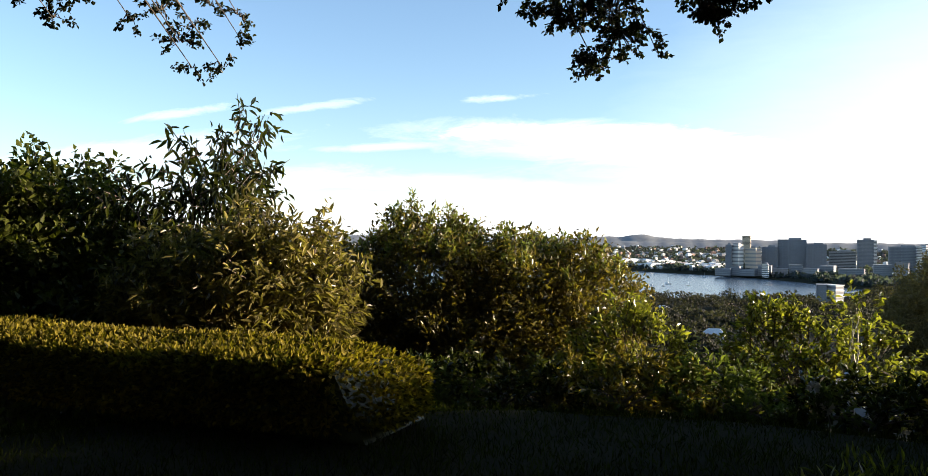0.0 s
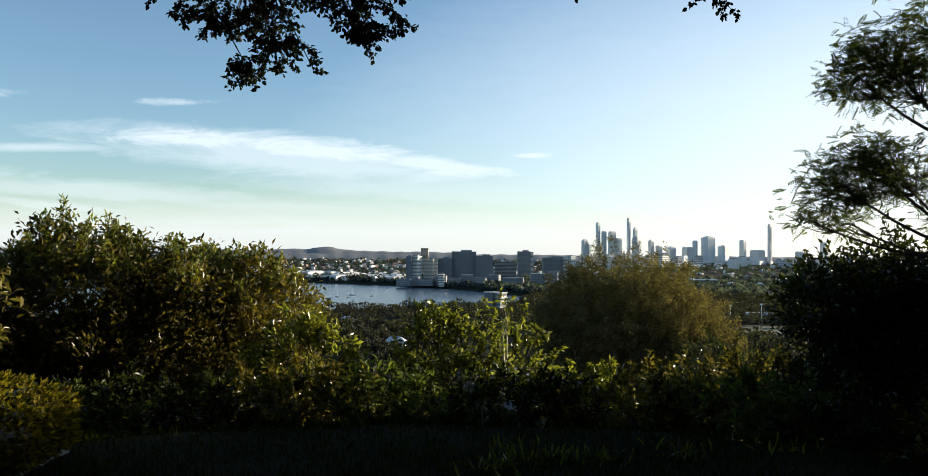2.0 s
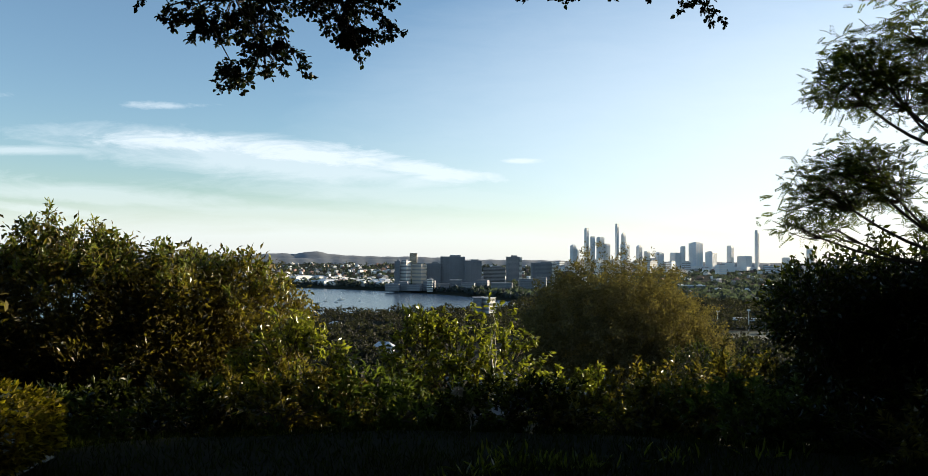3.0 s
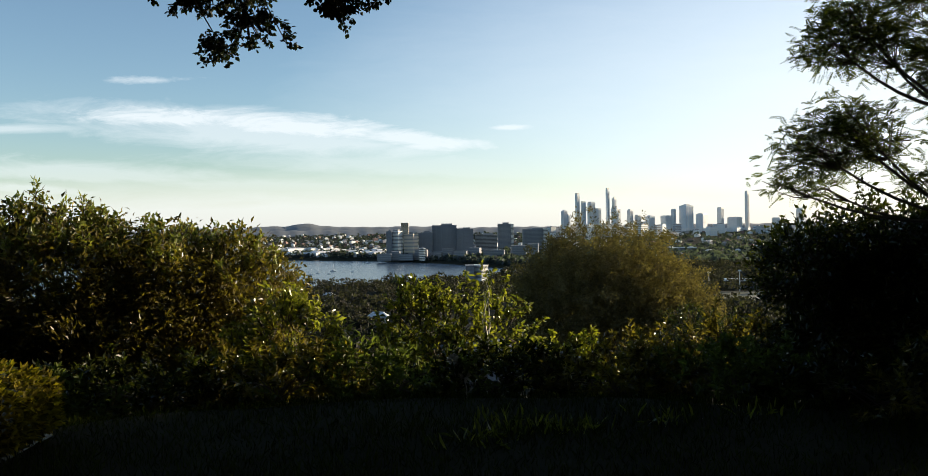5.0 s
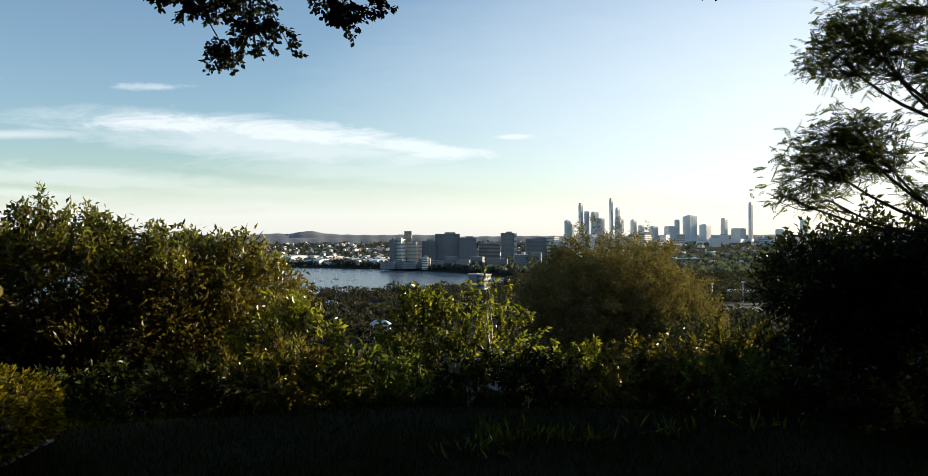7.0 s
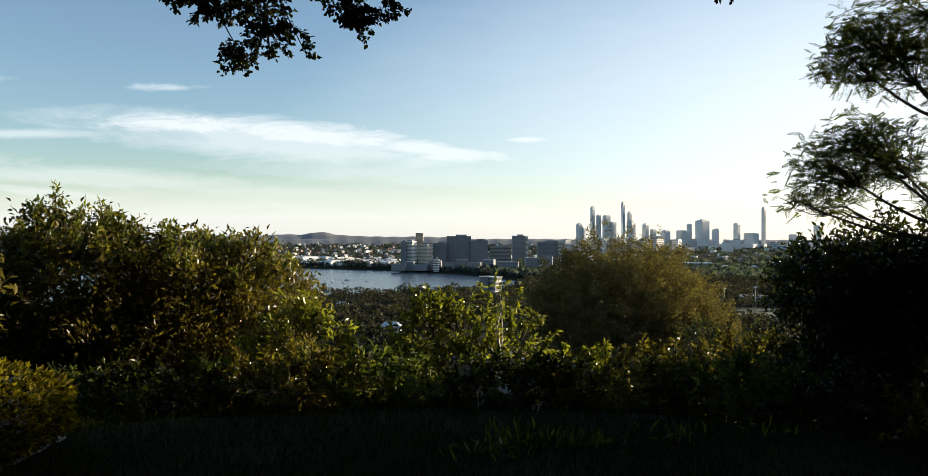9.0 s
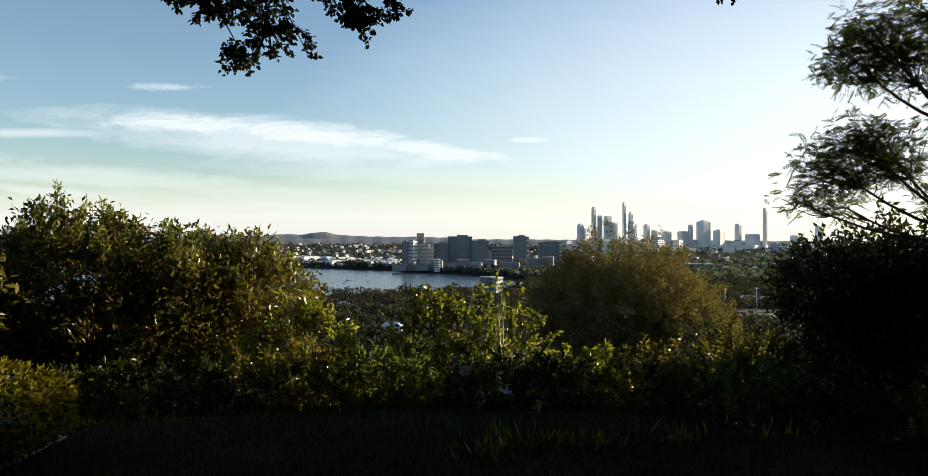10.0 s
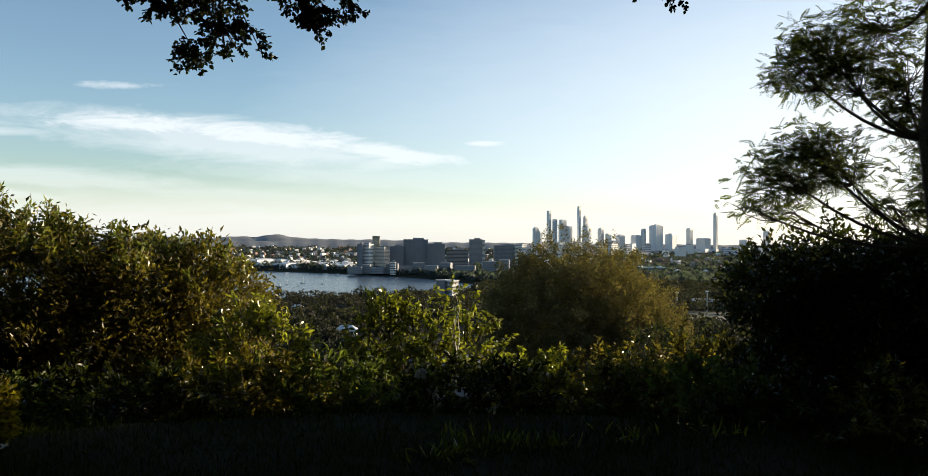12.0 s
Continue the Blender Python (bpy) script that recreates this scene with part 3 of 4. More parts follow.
def fern_tree():
    """A tree with feathery, twice-divided leaves on long thin limbs."""
    base = at_bearing(35.5, 8.6)
    ob = thing("feathery_tree", base, "tall tree with feathery fern-like leaves and thin bent limbs", "tree")
    wood, leaf = Geo(), Geo()
    x0, y0 = base[0], base[1]
    trunk = np.array([(x0, y0, base[2]), (x0 - 0.05, y0, 0.8), (x0 - 0.1, y0, 1.6), (x0 - 0.2, y0 + 0.05, 2.6), (x0 - 0.15, y0, 4.0), (x0 + 0.1, y0, 6.2)])
    wood.tube(trunk, 0.13, 0.05, 8)
    boughs = []
    tiers = [((3.65, 7.6, 2.32), (0.44, 0.4, 0.31), 66, 2), ((4.15, 7.5, 2.42), (0.4, 0.4, 0.34), 61, 2), ((3.85, 7.55, 2.62), (0.4, 0.33, 0.18), 24, 2), ((3.35, 7.7, 1.98), (0.21, 0.22, 0.1), 11, 2),
             ((3.8, 7.7, 1.93), (0.33, 0.28, 0.07), 11, 2), ((4.75, 7.5, 1.98), (0.4, 0.4, 0.14), 25, 2), ((3.85, 7.6, 3.35), (0.38, 0.38, 0.2), 43, 3), ((4.25, 7.5, 3.3), (0.4, 0.38, 0.28), 56, 3),
             ((4.0, 7.6, 3.68), (0.31, 0.33, 0.2), 39, 3), ((4.5, 7.4, 3.75), (0.38, 0.38, 0.38), 51, 4), ((4.8, 7.4, 3.2), (0.28, 0.38, 0.43), 51, 3), ((4.95, 7.3, 2.75), (0.24, 0.38, 0.47), 51, 2),
             ((5.1, 7.3, 2.2), (0.31, 0.38, 0.28), 43, 2), ((5.2, 7.2, 3.9), (0.5, 0.4, 0.5), 50, 4), ((4.5, 7.5, 4.4), (0.6, 0.5, 0.35), 40, 4), ((5.5, 7.2, 3.0), (0.4, 0.6, 0.9), 70, 2),
             # tiers from here on are unseen, added to keep the sun off the lawn
             ((6.3, 6.6, 3.4), (0.9, 0.9, 0.8), 80, 3), ((6.0, 5.8, 2.6), (0.8, 0.9, 0.7), 60, 2), ((5.6, 6.2, 4.6), (1.1, 1.0, 0.6), 80, 4), ((7.2, 5.6, 3.0), (0.9, 1.0, 0.9), 60, 3),
             ((7.2, 8.6, 3.4), (0.7, 0.9, 1.0), 90, 3), ((7.3, 8.3, 2.0), (0.7, 0.9, 0.9), 80, 2), ((8.2, 7.2, 3.0), (0.9, 1.0, 1.2), 80, 2)]
    for c, r, n, node_i in tiers:
        c, r = np.array(c), np.array(r)
        start = trunk[node_i]
        ctrl = (start + c) / 2 - [0, 0, 0.3]
        kk = np.linspace(0, 1, 7)[:, None]
        limb = (1 - kk) ** 2 * start + 2 * kk * (1 - kk) * ctrl + kk ** 2 * c
        bough = Geo().tube(limb, 0.024, 0.009, 6)
        boughs.append(bough)
        for _ in range(n):
            d = unit(rng.normal(size=3) + np.array([-0.25, 0, 0.1]))
            tip = c + d * r * (0.5 + 0.5 * rng.random())
            s = limb[rng.integers(5, 7)]
            bough.tube([s, (s + tip) / 2 + [0, 0, -0.03], tip], 0.007, 0.003, 4)
            for _f in range(8):
                fd = unit(d * 0.35 + rng.normal(size=3) * [0.7, 0.7, 0.35])
                flen = 0.08 + 0.08 * rng.random()
                m = 8
                k = np.linspace(0.1, 1, m)[:, None]
                off = rng.normal(size=3) * 0.06
                spine = tip + off + fd * flen * k - np.array([0, 0, 1.0]) * flen * 0.15 * k ** 2
                up = unit(np.array([0, 0, 1.0]) + rng.normal(size=3) * 0.4)
                side = unit(np.cross(fd, up))
                taper = (1 - 0.65 * np.abs(k[:, 0] - 0.35))
                for sgn in (-1, 1):
                    leaf.leaves(spine, side * sgn + fd * 0.45 + rng.normal(size=(m, 3)) * 0.1, np.tile(up, (m, 1)), 0.034 * taper, 0.018, 0.05, 0.2, False)
    foot = wood.make("trunk", bark, ob)
    for bough in boughs:
        bough.make("limb", bark, foot)
    leaf.make("crown", leaf_fern, ob)


fern_tree()


def overhead_tree():
    """The tree under which the viewer stands: its trunk is behind, its outer twigs hang into view. Unseen foliage is
    added to block light.
    """
    base = (-1.6, -2.8, -0.05)
    ob = thing("shade_tree", base, "leafy tree whose twigs hang over the lookout, unseen foliage added to block light", "tree")
    wood, leaf = Geo(), Geo()
    trunk = np.array([(-1.6, -2.8, -0.05), (-1.55, -2.75, 1.2), (-1.6, -2.6, 2.4), (-1.4, -2.3, 3.4), (-1.2, -1.8, 4.4)])
    wood.tube(trunk, 0.24, 0.14, 10)
    boughs = []
    # hanging tips: place, spread, twigs
    tips = [((-1.23, 3.3, 2.6), (0.076, 0.058, 0.041), 12), ((-1.11, 3.3, 2.57), (0.086, 0.068, 0.051), 22), ((-1.0, 3.3, 2.55), (0.066, 0.063, 0.061), 20), ((-0.87, 3.3, 2.56), (0.096, 0.099, 0.101), 44),
            ((-0.85, 3.3, 2.44), (0.081, 0.076, 0.071), 34), ((-0.95, 3.3, 2.34), (0.086, 0.066, 0.046), 26), ((-0.75, 3.3, 2.46), (0.035, 0.032, 0.028), 7), ((-0.69, 3.3, 2.38), (0.02, 0.02, 0.02), 4),
            ((-0.49, 3.3, 2.55), (0.096, 0.091, 0.086), 48), ((-0.44, 3.3, 2.48), (0.046, 0.046, 0.046), 10), ((-0.34, 3.3, 2.56), (0.035, 0.033, 0.03), 7), ((-0.3, 3.3, 2.53), (0.013, 0.022, 0.03), 3),
            ((-0.97, 3.3, 2.68), (0.431, 0.246, 0.061), 90), ((-0.49, 3.3, 2.67), (0.228, 0.144, 0.061), 50), ((0.37, 3.3, 2.72), (0.127, 0.076, 0.025), 8), ((1.07, 3.3, 2.68), (0.096, 0.068, 0.041), 12),
            ((0.65, 3.3, 2.77), (0.406, 0.221, 0.035), 20), ((-3.06, 2.73, 2.6), (0.055, 0.049, 0.043), 5), ((-2.96, 2.83, 2.66), (0.092, 0.086, 0.08), 16), ((-2.9, 2.89, 2.51), (0.08, 0.065, 0.049), 10),
            ((-2.85, 2.93, 2.59), (0.074, 0.068, 0.061), 9), ((-2.86, 2.93, 2.39), (0.043, 0.034, 0.025), 4), ((-2.75, 3.02, 2.4), (0.074, 0.052, 0.031), 7), ((-2.7, 3.07, 2.67), (0.061, 0.052, 0.043), 7),
            ((-2.7, 3.07, 2.57), (0.031, 0.031, 0.031), 3), ((-2.8, 2.98, 2.71), (0.08, 0.061, 0.043), 4), ((-3.27, 2.48, 2.56), (0.055, 0.058, 0.061), 10), ((-3.31, 2.43, 2.66), (0.08, 0.058, 0.037), 10),
            ((-3.22, 2.54, 2.67), (0.061, 0.052, 0.043), 9), ((-2.96, 2.83, 2.81), (0.184, 0.117, 0.049), 24), ((-3.23, 2.53, 2.76), (0.276, 0.157, 0.037), 24)]
    # unseen foliage masses above, behind and beside, added only to block sky light
    unseen_blockers = [((-1.5, 1.0, 4.2), (2.4, 1.8, 0.6), 420), ((1.8, 1.2, 4.4), (2.2, 1.8, 0.6), 400), ((-3.0, -2.5, 4.9), (3.0, 2.4, 0.9), 420), ((1.5, -3.0, 5.0), (3.0, 2.4, 0.9), 420),
              ((-4.5, 1.5, 4.4), (1.8, 1.6, 0.7), 260), ((0.2, 3.4, 5.0), (3.4, 1.6, 0.6), 420), ((-2.5, 6.2, 5.7), (3.2, 1.8, 0.5), 420), ((2.4, 6.0, 5.6), (2.6, 1.8, 0.5), 380), ((-7.0, 4.0, 5.2), (2.4, 2.2, 0.6), 380), ((-1.0, -5.5, 3.4), (4.5, 0.9, 2.2), 420), ((4.2, -0.5, 4.0), (1.8, 2.4, 1.0), 300), ((-8.0, -0.5, 3.8), (2.6, 3.0, 1.2), 420), ((-7.5, -4.5, 2.6), (2.6, 1.0, 2.2), 300), ((-11.5, 1.0, 2.6), (1.6, 2.4, 2.0), 420), ((5.5, -4.0, 2.8), (2.6, 1.0, 2.4), 380), ((-11, -3.0, 2.8), (1.6, 2.0, 2.2), 300), ((7.2, 0.8, 2.4), (1.3, 2.8, 2.2), 420), ((8.8, 4.0, 2.0), (1.1, 1.6, 1.9), 300),
              ((-4.5, -8.0, 2.8), (5.0, 1.0, 3.2), 700), ((4.5, -8.0, 2.8), (5.0, 1.0, 3.2), 700), ((-13.5, -5.0, 2.8), (1.4, 4.5, 3.2), 600), ((-14.2, 3.2, 2.6), (1.2, 3.0, 2.6), 500), ((-11.0, 3.6, 5.2), (2.2, 2.4, 0.6), 420), ((10.5, -5.0, 2.8), (1.4, 4.5, 3.2), 600), ((4.6, 3.4, 5.4), (2.2, 2.0, 0.6), 420), ((9.4, 5.6, 4.4), (1.2, 1.8, 1.8), 420), ((10.5, 1.0, 3.6), (1.2, 3.0, 2.6), 500)]
    for c, r, n in tips:
        c, r, n = np.array(c) + [0, 0, 0.03], np.array(r), max(3, int(n * 0.72))
        start = trunk[4] if c[1] > 0 else trunk[3]
        kk = np.linspace(0, 1, 9)[:, None]
        ctrl = np.array([start[0] * 0.4 + c[0] * 0.6, start[1] * 0.4 + c[1] * 0.6, c[2] + 0.75])
        limb = (1 - kk) ** 2 * start + 2 * kk * (1 - kk) * ctrl + kk ** 2 * c
        bough = Geo().tube(limb, 0.02, 0.002, 6)
        boughs.append(bough)
        d = unit(rng.normal(size=(n, 3)))
        at = c + d * r * (0.3 + 0.7 * rng.random((n, 1)))
        root = c + d * r * 0.15
        for p, q in zip(root, at):
            bough.tube([p, (p + q) / 2 + [0, 0, 0.02], q], 0.004, 0.0025, 4)
        sprays(leaf, bough, at, d * [1, 1, 0.4], 22, 0.055, 0.021, 0.015, -0.2, 0.2, 1.0, True, 0.1, True, 0.012)
    for c, r, n in unseen_blockers:
        c, r, n = np.array(c), np.array(r), n * 2
        d = unit(rng.normal(size=(n, 3)))
        at = c + d * r * rng.random((n, 1)) ** 0.4
        for q in at[::70]:
            s = trunk[4]
            boughs.append(Geo().tube([s, s * 0.6 + q * 0.4 + [0, 0, 0.35], s * 0.25 + q * 0.75 + [0, 0, 0.25], q], 0.05, 0.012, 5))
        sprays(leaf, wood, at, d, 12, 0.3, 0.2, 0.12, 0.0, 0.2, 1.0, False, 0.1, False)
    foot = wood.make("trunk", bark, ob)
    for bough in boughs:
        bough.make("limb", bark, foot)
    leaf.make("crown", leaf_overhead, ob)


overhead_tree()
# ---- river plain: woods, houses, boats, city ----
def far_woods():
    """Tree crowns over the slope and the plain, as clumps of leaf sprays."""
    leaf = Geo()
    r = np.concatenate([rng.uniform(110, 420, 340), rng.uniform(420, 1010, 1500), rng.uniform(700, 1300, 1000)])
    az = np.concatenate([rng.uniform(-38, 32, 340), rng.uniform(-32, 30, 1500), rng.uniform(4, 32, 1000)])
    for ri, ai in zip(r, az):
        near = np.interp(ai, BANK_AZ, BANK_NEAR)
        if 420 < ri and ai < 6:
            ri = near - 10 - (1010 - ri) * 0.95
        if ai < 7 and ri > near - 8:
            continue
        if 18.5 < ai < 25.5 and 560 < ri < 765:
            continue
        p = polar(ai, ri)
        z = float(ground_z(p[0], p[1]))
        s = rng.uniform(2.6, 6.0) if ri < 420 else rng.uniform(4.5, 9.0)
        m = 180 if ri < 420 else 64
        d = unit(rng.normal(size=(m, 3)))
        d[:, 2] = np.abs(d[:, 2]) * 1.0 - 0.25
        lump = 1 + 0.3 * np.sin(d[:, 0] * 5 + ai) * np.cos(d[:, 1] * 4 + ri)
        q = np.array([p[0], p[1], z + s * 0.7]) + d * lump[:, None] * [s, s, s * 0.85] * (0.75 + 0.3 * rng.random((m, 1)))
        leaf.leaves(q, unit(d + rng.normal(size=(m, 3)) * 0.8), unit(d + rng.normal(size=(m, 3)) * 0.5), s * 0.3, s * 0.27, 0.1, 0.3, False)
    tagged(leaf.make("slope_woods", leaf_far), "dark tree crowns over the slope and near river bank", "trees", kind="stuff")


far_woods()


def plain_woods():
    leaf = Geo()
    n = 5200
    r = np.concatenate([rng.uniform(1300, 2000, 2400), rng.uniform(1900, 4200, 2800)])
    az = rng.uniform(-36, 34, n)
    far = np.interp(az, BANK_AZ, BANK_FAR)
    belt = rng.random(n) < 0.2
    r = np.where(belt, far + 14 + 130 * rng.random(n), r)
    ok = r > far + 12
    r, az = r[ok], az[ok]
    x, y = r * np.sin(np.radians(az)), r * np.cos(np.radians(az))
    z = ground_z(x, y)
    s = rng.uniform(5, 11, len(r))
    for k in range(14):
        d = unit(rng.normal(size=(len(r), 3)))
        d[:, 2] = np.abs(d[:, 2])
        q = np.stack([x, y, z], -1) + d * s[:, None] * [1.0, 1.0, 0.9]
        leaf.leaves(q, unit(rng.normal(size=q.shape) + [0, 0, 0.3]), unit(d + rng.normal(size=q.shape) * 0.4), s * 0.9, s * 0.9, 0.1, 0.2, False)
    tagged(leaf.make("plain_woods", leaf_hazy), "tree cover of the river plain, haze put into its blue-grey colour", "trees", kind="stuff")


plain_woods()


def far_houses():
    """Hundreds of small roofs and walls among the trees beyond the river."""
    pale, red, dark = Geo(), Geo(), Geo()
    for i in range(1500):
        az, r = rng.uniform(-32, 32), rng.uniform(1600, 4200)
        if r < np.interp(az, BANK_AZ, BANK_FAR) + 25 or (az > 3 and i % 3):
            continue
        p = polar(az, r)
        z = float(ground_z(p[0], p[1]))
        w, d, h = rng.uniform(8, 22), rng.uniform(8, 14), rng.uniform(4, 10)
        g = (pale, pale, red, dark)[rng.integers(0, 4)]
        turn = rng.uniform(0, 3)
        g.box((p[0], p[1], z + h / 2), (w, d, h), turn)
        g.box((p[0], p[1], z + h + 1.2), (w + 1, d + 1, 2.4), turn, 0.4)
    tagged(pale.make("far_suburb", white_wall), "white houses and sheds scattered beyond the river", "houses", kind="stuff")
    tagged(red.make("far_suburb", tile_roof), "brick and tile houses scattered beyond the river", "houses", kind="stuff")
    tagged(dark.make("far_suburb", grey_wall), "grey buildings scattered beyond the river", "houses", kind="stuff")


far_houses()


def block(name, x, y, width, depth, base, top, wall, label, category, group="", storey=3.2, glazing=glass_dark, turn=0.0, roof_box=True):
    """A building with a body, a glazing band and a slab edge at every storey, and plant on its roof."""
    ob = thing(name, (x, y, base), label, category, group)
    h = top - base
    Geo().box((x, y, base + h / 2), (width, depth, h), turn).make("wall", wall, ob)
    n = max(2, int(h / storey))
    s = h / n
    band = Geo().box((0, 0, 0), (width + 0.5, depth + 0.5, s * 0.4), turn)
    slab = Geo().box((0, 0, 0), (width + 1.6, depth + 1.6, s * 0.14), turn)
    first_w, first_s = band.make("window_band", glazing, ob), slab.make("floor_slab", wall, ob)
    for i in range(n):
        for first, lift in ((first_w, 0.55), (first_s, 0.97)):
            o = first if i == 0 else first.copy()
            if i:
                scene.collection.objects.link(o)
            o.location = (x, y, base + s * (i + lift))
            o.matrix_parent_inverse = ob.matrix_basis.inverted()
    if roof_box:
        Geo().box((x + width * 0.1, y, top + 1.8), (width * 0.45, depth * 0.5, 3.6), turn).make("roof_plant", grey_wall, ob)
    return ob


def tower(x, y, width, base, top, wall, label, crown="flat", turn=0.7):
    """A city tower: podium, shaft with fins, and its head."""
    ob = thing("office_tower", (x, y, base), label, "skyscraper", "city towers")
    h = top - base
    d = width * 0.9
    width, d = width * 0.86, d * 0.86
    Geo().box((x, y, base + 9), (width * 1.5, d * 1.4, 18), turn).make("podium", tower_stone, ob)
    shaft = Geo().box((x, y, base + h * 0.48), (width, d, h * 0.96), turn)
    shaft.make("shaft", wall, ob)
    for k in range(5):
        off = (k - 2) * width * 0.22
        Geo().box((x + off * math.cos(turn) + d * 0.5 * math.sin(turn), y + off * math.sin(turn) - d * 0.5 * math.cos(turn), base + h * 0.47),
                  (width * 0.05, 1.4, h * 0.9), turn).make("facade_fin", tower_stone, ob)
    head = Geo()
    if crown == "step":
        head.box((x, y, base + h * 0.96), (width * 0.7, d * 0.7, h * 0.06), turn).box((x, y, base + h * 0.985), (width * 0.35, d * 0.35, h * 0.06), turn)
    elif crown == "taper":
        head.box((x, y, base + h * 0.98), (width, d, h * 0.08), turn, 0.45)
    else:
        head.box((x, y, base + h * 0.975), (width * 0.85, d * 0.85, h * 0.05), turn)
    head.make("crown", tower_stone, ob)
    return ob


CITY_Y = 3600.0
K = CITY_Y / 1303.0
for off, w, rise, wall, crown in (
        (195, 11, 25, tower_stone, "taper"), (202, 7, 19, tower_glass, "flat"), (217.5, 8, 54, tower_glass, "flat"), (227.5, 9, 40, tower_glass, "flat"),
        (241, 14, 39, tower_glass, "flat"), (252, 12, 28, tower_stone, "flat"), (269, 6.5, 62, tower_glass, "flat"), (280, 8, 46, tower_stone, "step"),
        (283, 16, 30, tower_glass, "taper"), (307, 11, 25, tower_stone, "taper"), (320, 11, 16, tower_stone, "flat"), (341, 16, 14, tower_glass, "taper"),
        (368, 18, 14, tower_stone, "flat"), (381, 9, 25, tower_stone, "flat"), (403, 24, 32, tower_glass, "step"), (429, 20, 17, tower_glass, "step")):
    tower(off * K, CITY_Y, w * K * 0.85, -40, EYE + rise * K, wall, "tall city tower of glass and stone, haze put into its pale colour", crown, 0.5 + 0.28 * ((off * 0.37) % 1))
for off, w, rise, wall, crown in ((461.5, 12, 27, tower_stone, "flat"), (507, 8, 54, tower_stone, "flat"), (486, 26, 10, tower_stone, "flat"), (600, 18, 24, tower_stone, "flat"),
                                  (560, 22, 8, tower_stone, "flat"), (720, 16, 8, tower_stone, "flat")):
    tower(off * K, CITY_Y, w * K * 0.85, -40, EYE + rise * K, wall, "city tower standing apart from the main cluster", crown)
for i in range(34):
    off = rng.uniform(150, 560)
    y = rng.uniform(2900, 3500)
    w = rng.uniform(10, 22) * y / 1303
    block("city_block", off * y / 1303, y, w, w * 0.7, -48, EYE + rng.uniform(-16, 3) * y / 1303, (grey_wall, tower_glass, grey_wall, tower_stone)[i % 4],
          "mid-rise city building below the towers", "building", "city blocks", 7.0, tower_glass, 0.35 + 0.35 * (i % 3) / 2)

# buildings behind the far bank
def bank_building(p0, p1, top, y, wall, label, base=-66, **more):
    k = y / 1303.0
    return block("apartment_building", (p0 + p1) / 2 * k, y, (p1 - p0) * k, 22, base, EYE + top * k, wall, label, "apartments", "buildings on the far bank", **more)


bank_building(-81, -69, 8, 2300, cream_wall, "slim pale tower behind the river", roof_box=False)
# the white building's shaded left face, put in as a separate dark block
bank_building(-106, -97, -6, 1640, dark_wall, "dark block for the shaded left face of the white apartments", glazing=dark_wall)
bank_building(-99, -83, -6, 1650, white_wall, "white sunlit apartment building with balcony bands", turn=1.15, storey=7.0, glazing=grey_wall)
bank_building(-74, -56, -11, 1660, cream_wall, "pale pink apartment building on the river bank", turn=1.15, storey=7.0, glazing=grey_wall)
bank_building(-52, -29, -9, 1690, dark_wall, "grey stepped apartment block on the river bank", glazing=dark_wall)
bank_building(-29, 12, 3, 1700, dark_wall, "tall grey apartment block on the river bank", glazing=dark_wall)
bank_building(12, 40, -4, 1690, dark_wall, "grey apartment wing on the river bank", glazing=dark_wall)
bank_building(82, 104, 4, 2050, grey_wall, "grey apartment tower with a pale corner", glazing=dark_wall)
bank_building(104, 108, 3, 2045, white_wall, "narrow white block at the right edge of the grey tower", roof_box=False)
bank_building(124, 165, -6, 1900, dark_wall, "long dark apartment block", glazing=grey_wall)
bank_building(160, 166, -5, 1880, white_wall, "narrow white block at the right end of the dark apartments", roof_box=False)
bank_building(44, 80, -14, 1900, grey_wall, "low grey apartment building")
bank_building(-51, -42, -36, 1560, white_wall, "small white building at the water")
for p0, p1, top, y, wall, label in (
        (-121, -98, -44, 1590, dark_wall, "low dark apartment terrace at the water"), (-97, -84, -40, 1605, grey_wall, "low grey apartment house at the water"),
        (-83, -60, -45, 1595, dark_wall, "low dark terrace with shaded balconies"), (-57, -38, -38, 1610, dark_wall, "stepped dark apartment wing at the water"),
        (-36, -14, -42, 1590, grey_wall, "grey waterside apartment terrace"), (-12, 6, -36, 1600, dark_wall, "dark waterside apartment wing"),
        (9, 30, -41, 1580, grey_wall, "low grey waterside building"), (33, 52, -36, 1600, dark_wall, "dark boxy waterside building"), (58, 92, -40, 1570, dark_wall, "long low dark waterside building"),
        (104, 128, -33, 1560, grey_wall, "grey block among trees behind the river"), (134, 150, -30, 1540, dark_wall, "dark block among trees behind the river")):
    bank_building(p0, p1, top, y, wall, label, glazing=dark_wall if wall is grey_wall else grey_wall, roof_box=False, turn=-0.08 * ((p0 * 7) % 4))
# shaded half of the white building below, painted as its own dark block
bank_building(27, 40, -65, 830, dark_wall, "dark block for the shaded left half of the white building near the water", -66, glazing=dark_wall, roof_box=False)
bank_building(40, 54, -65, 832, white_wall, "white sunlit apartment building near the water", -66, turn=0.7, storey=4.5, glazing=grey_wall, roof_box=False)
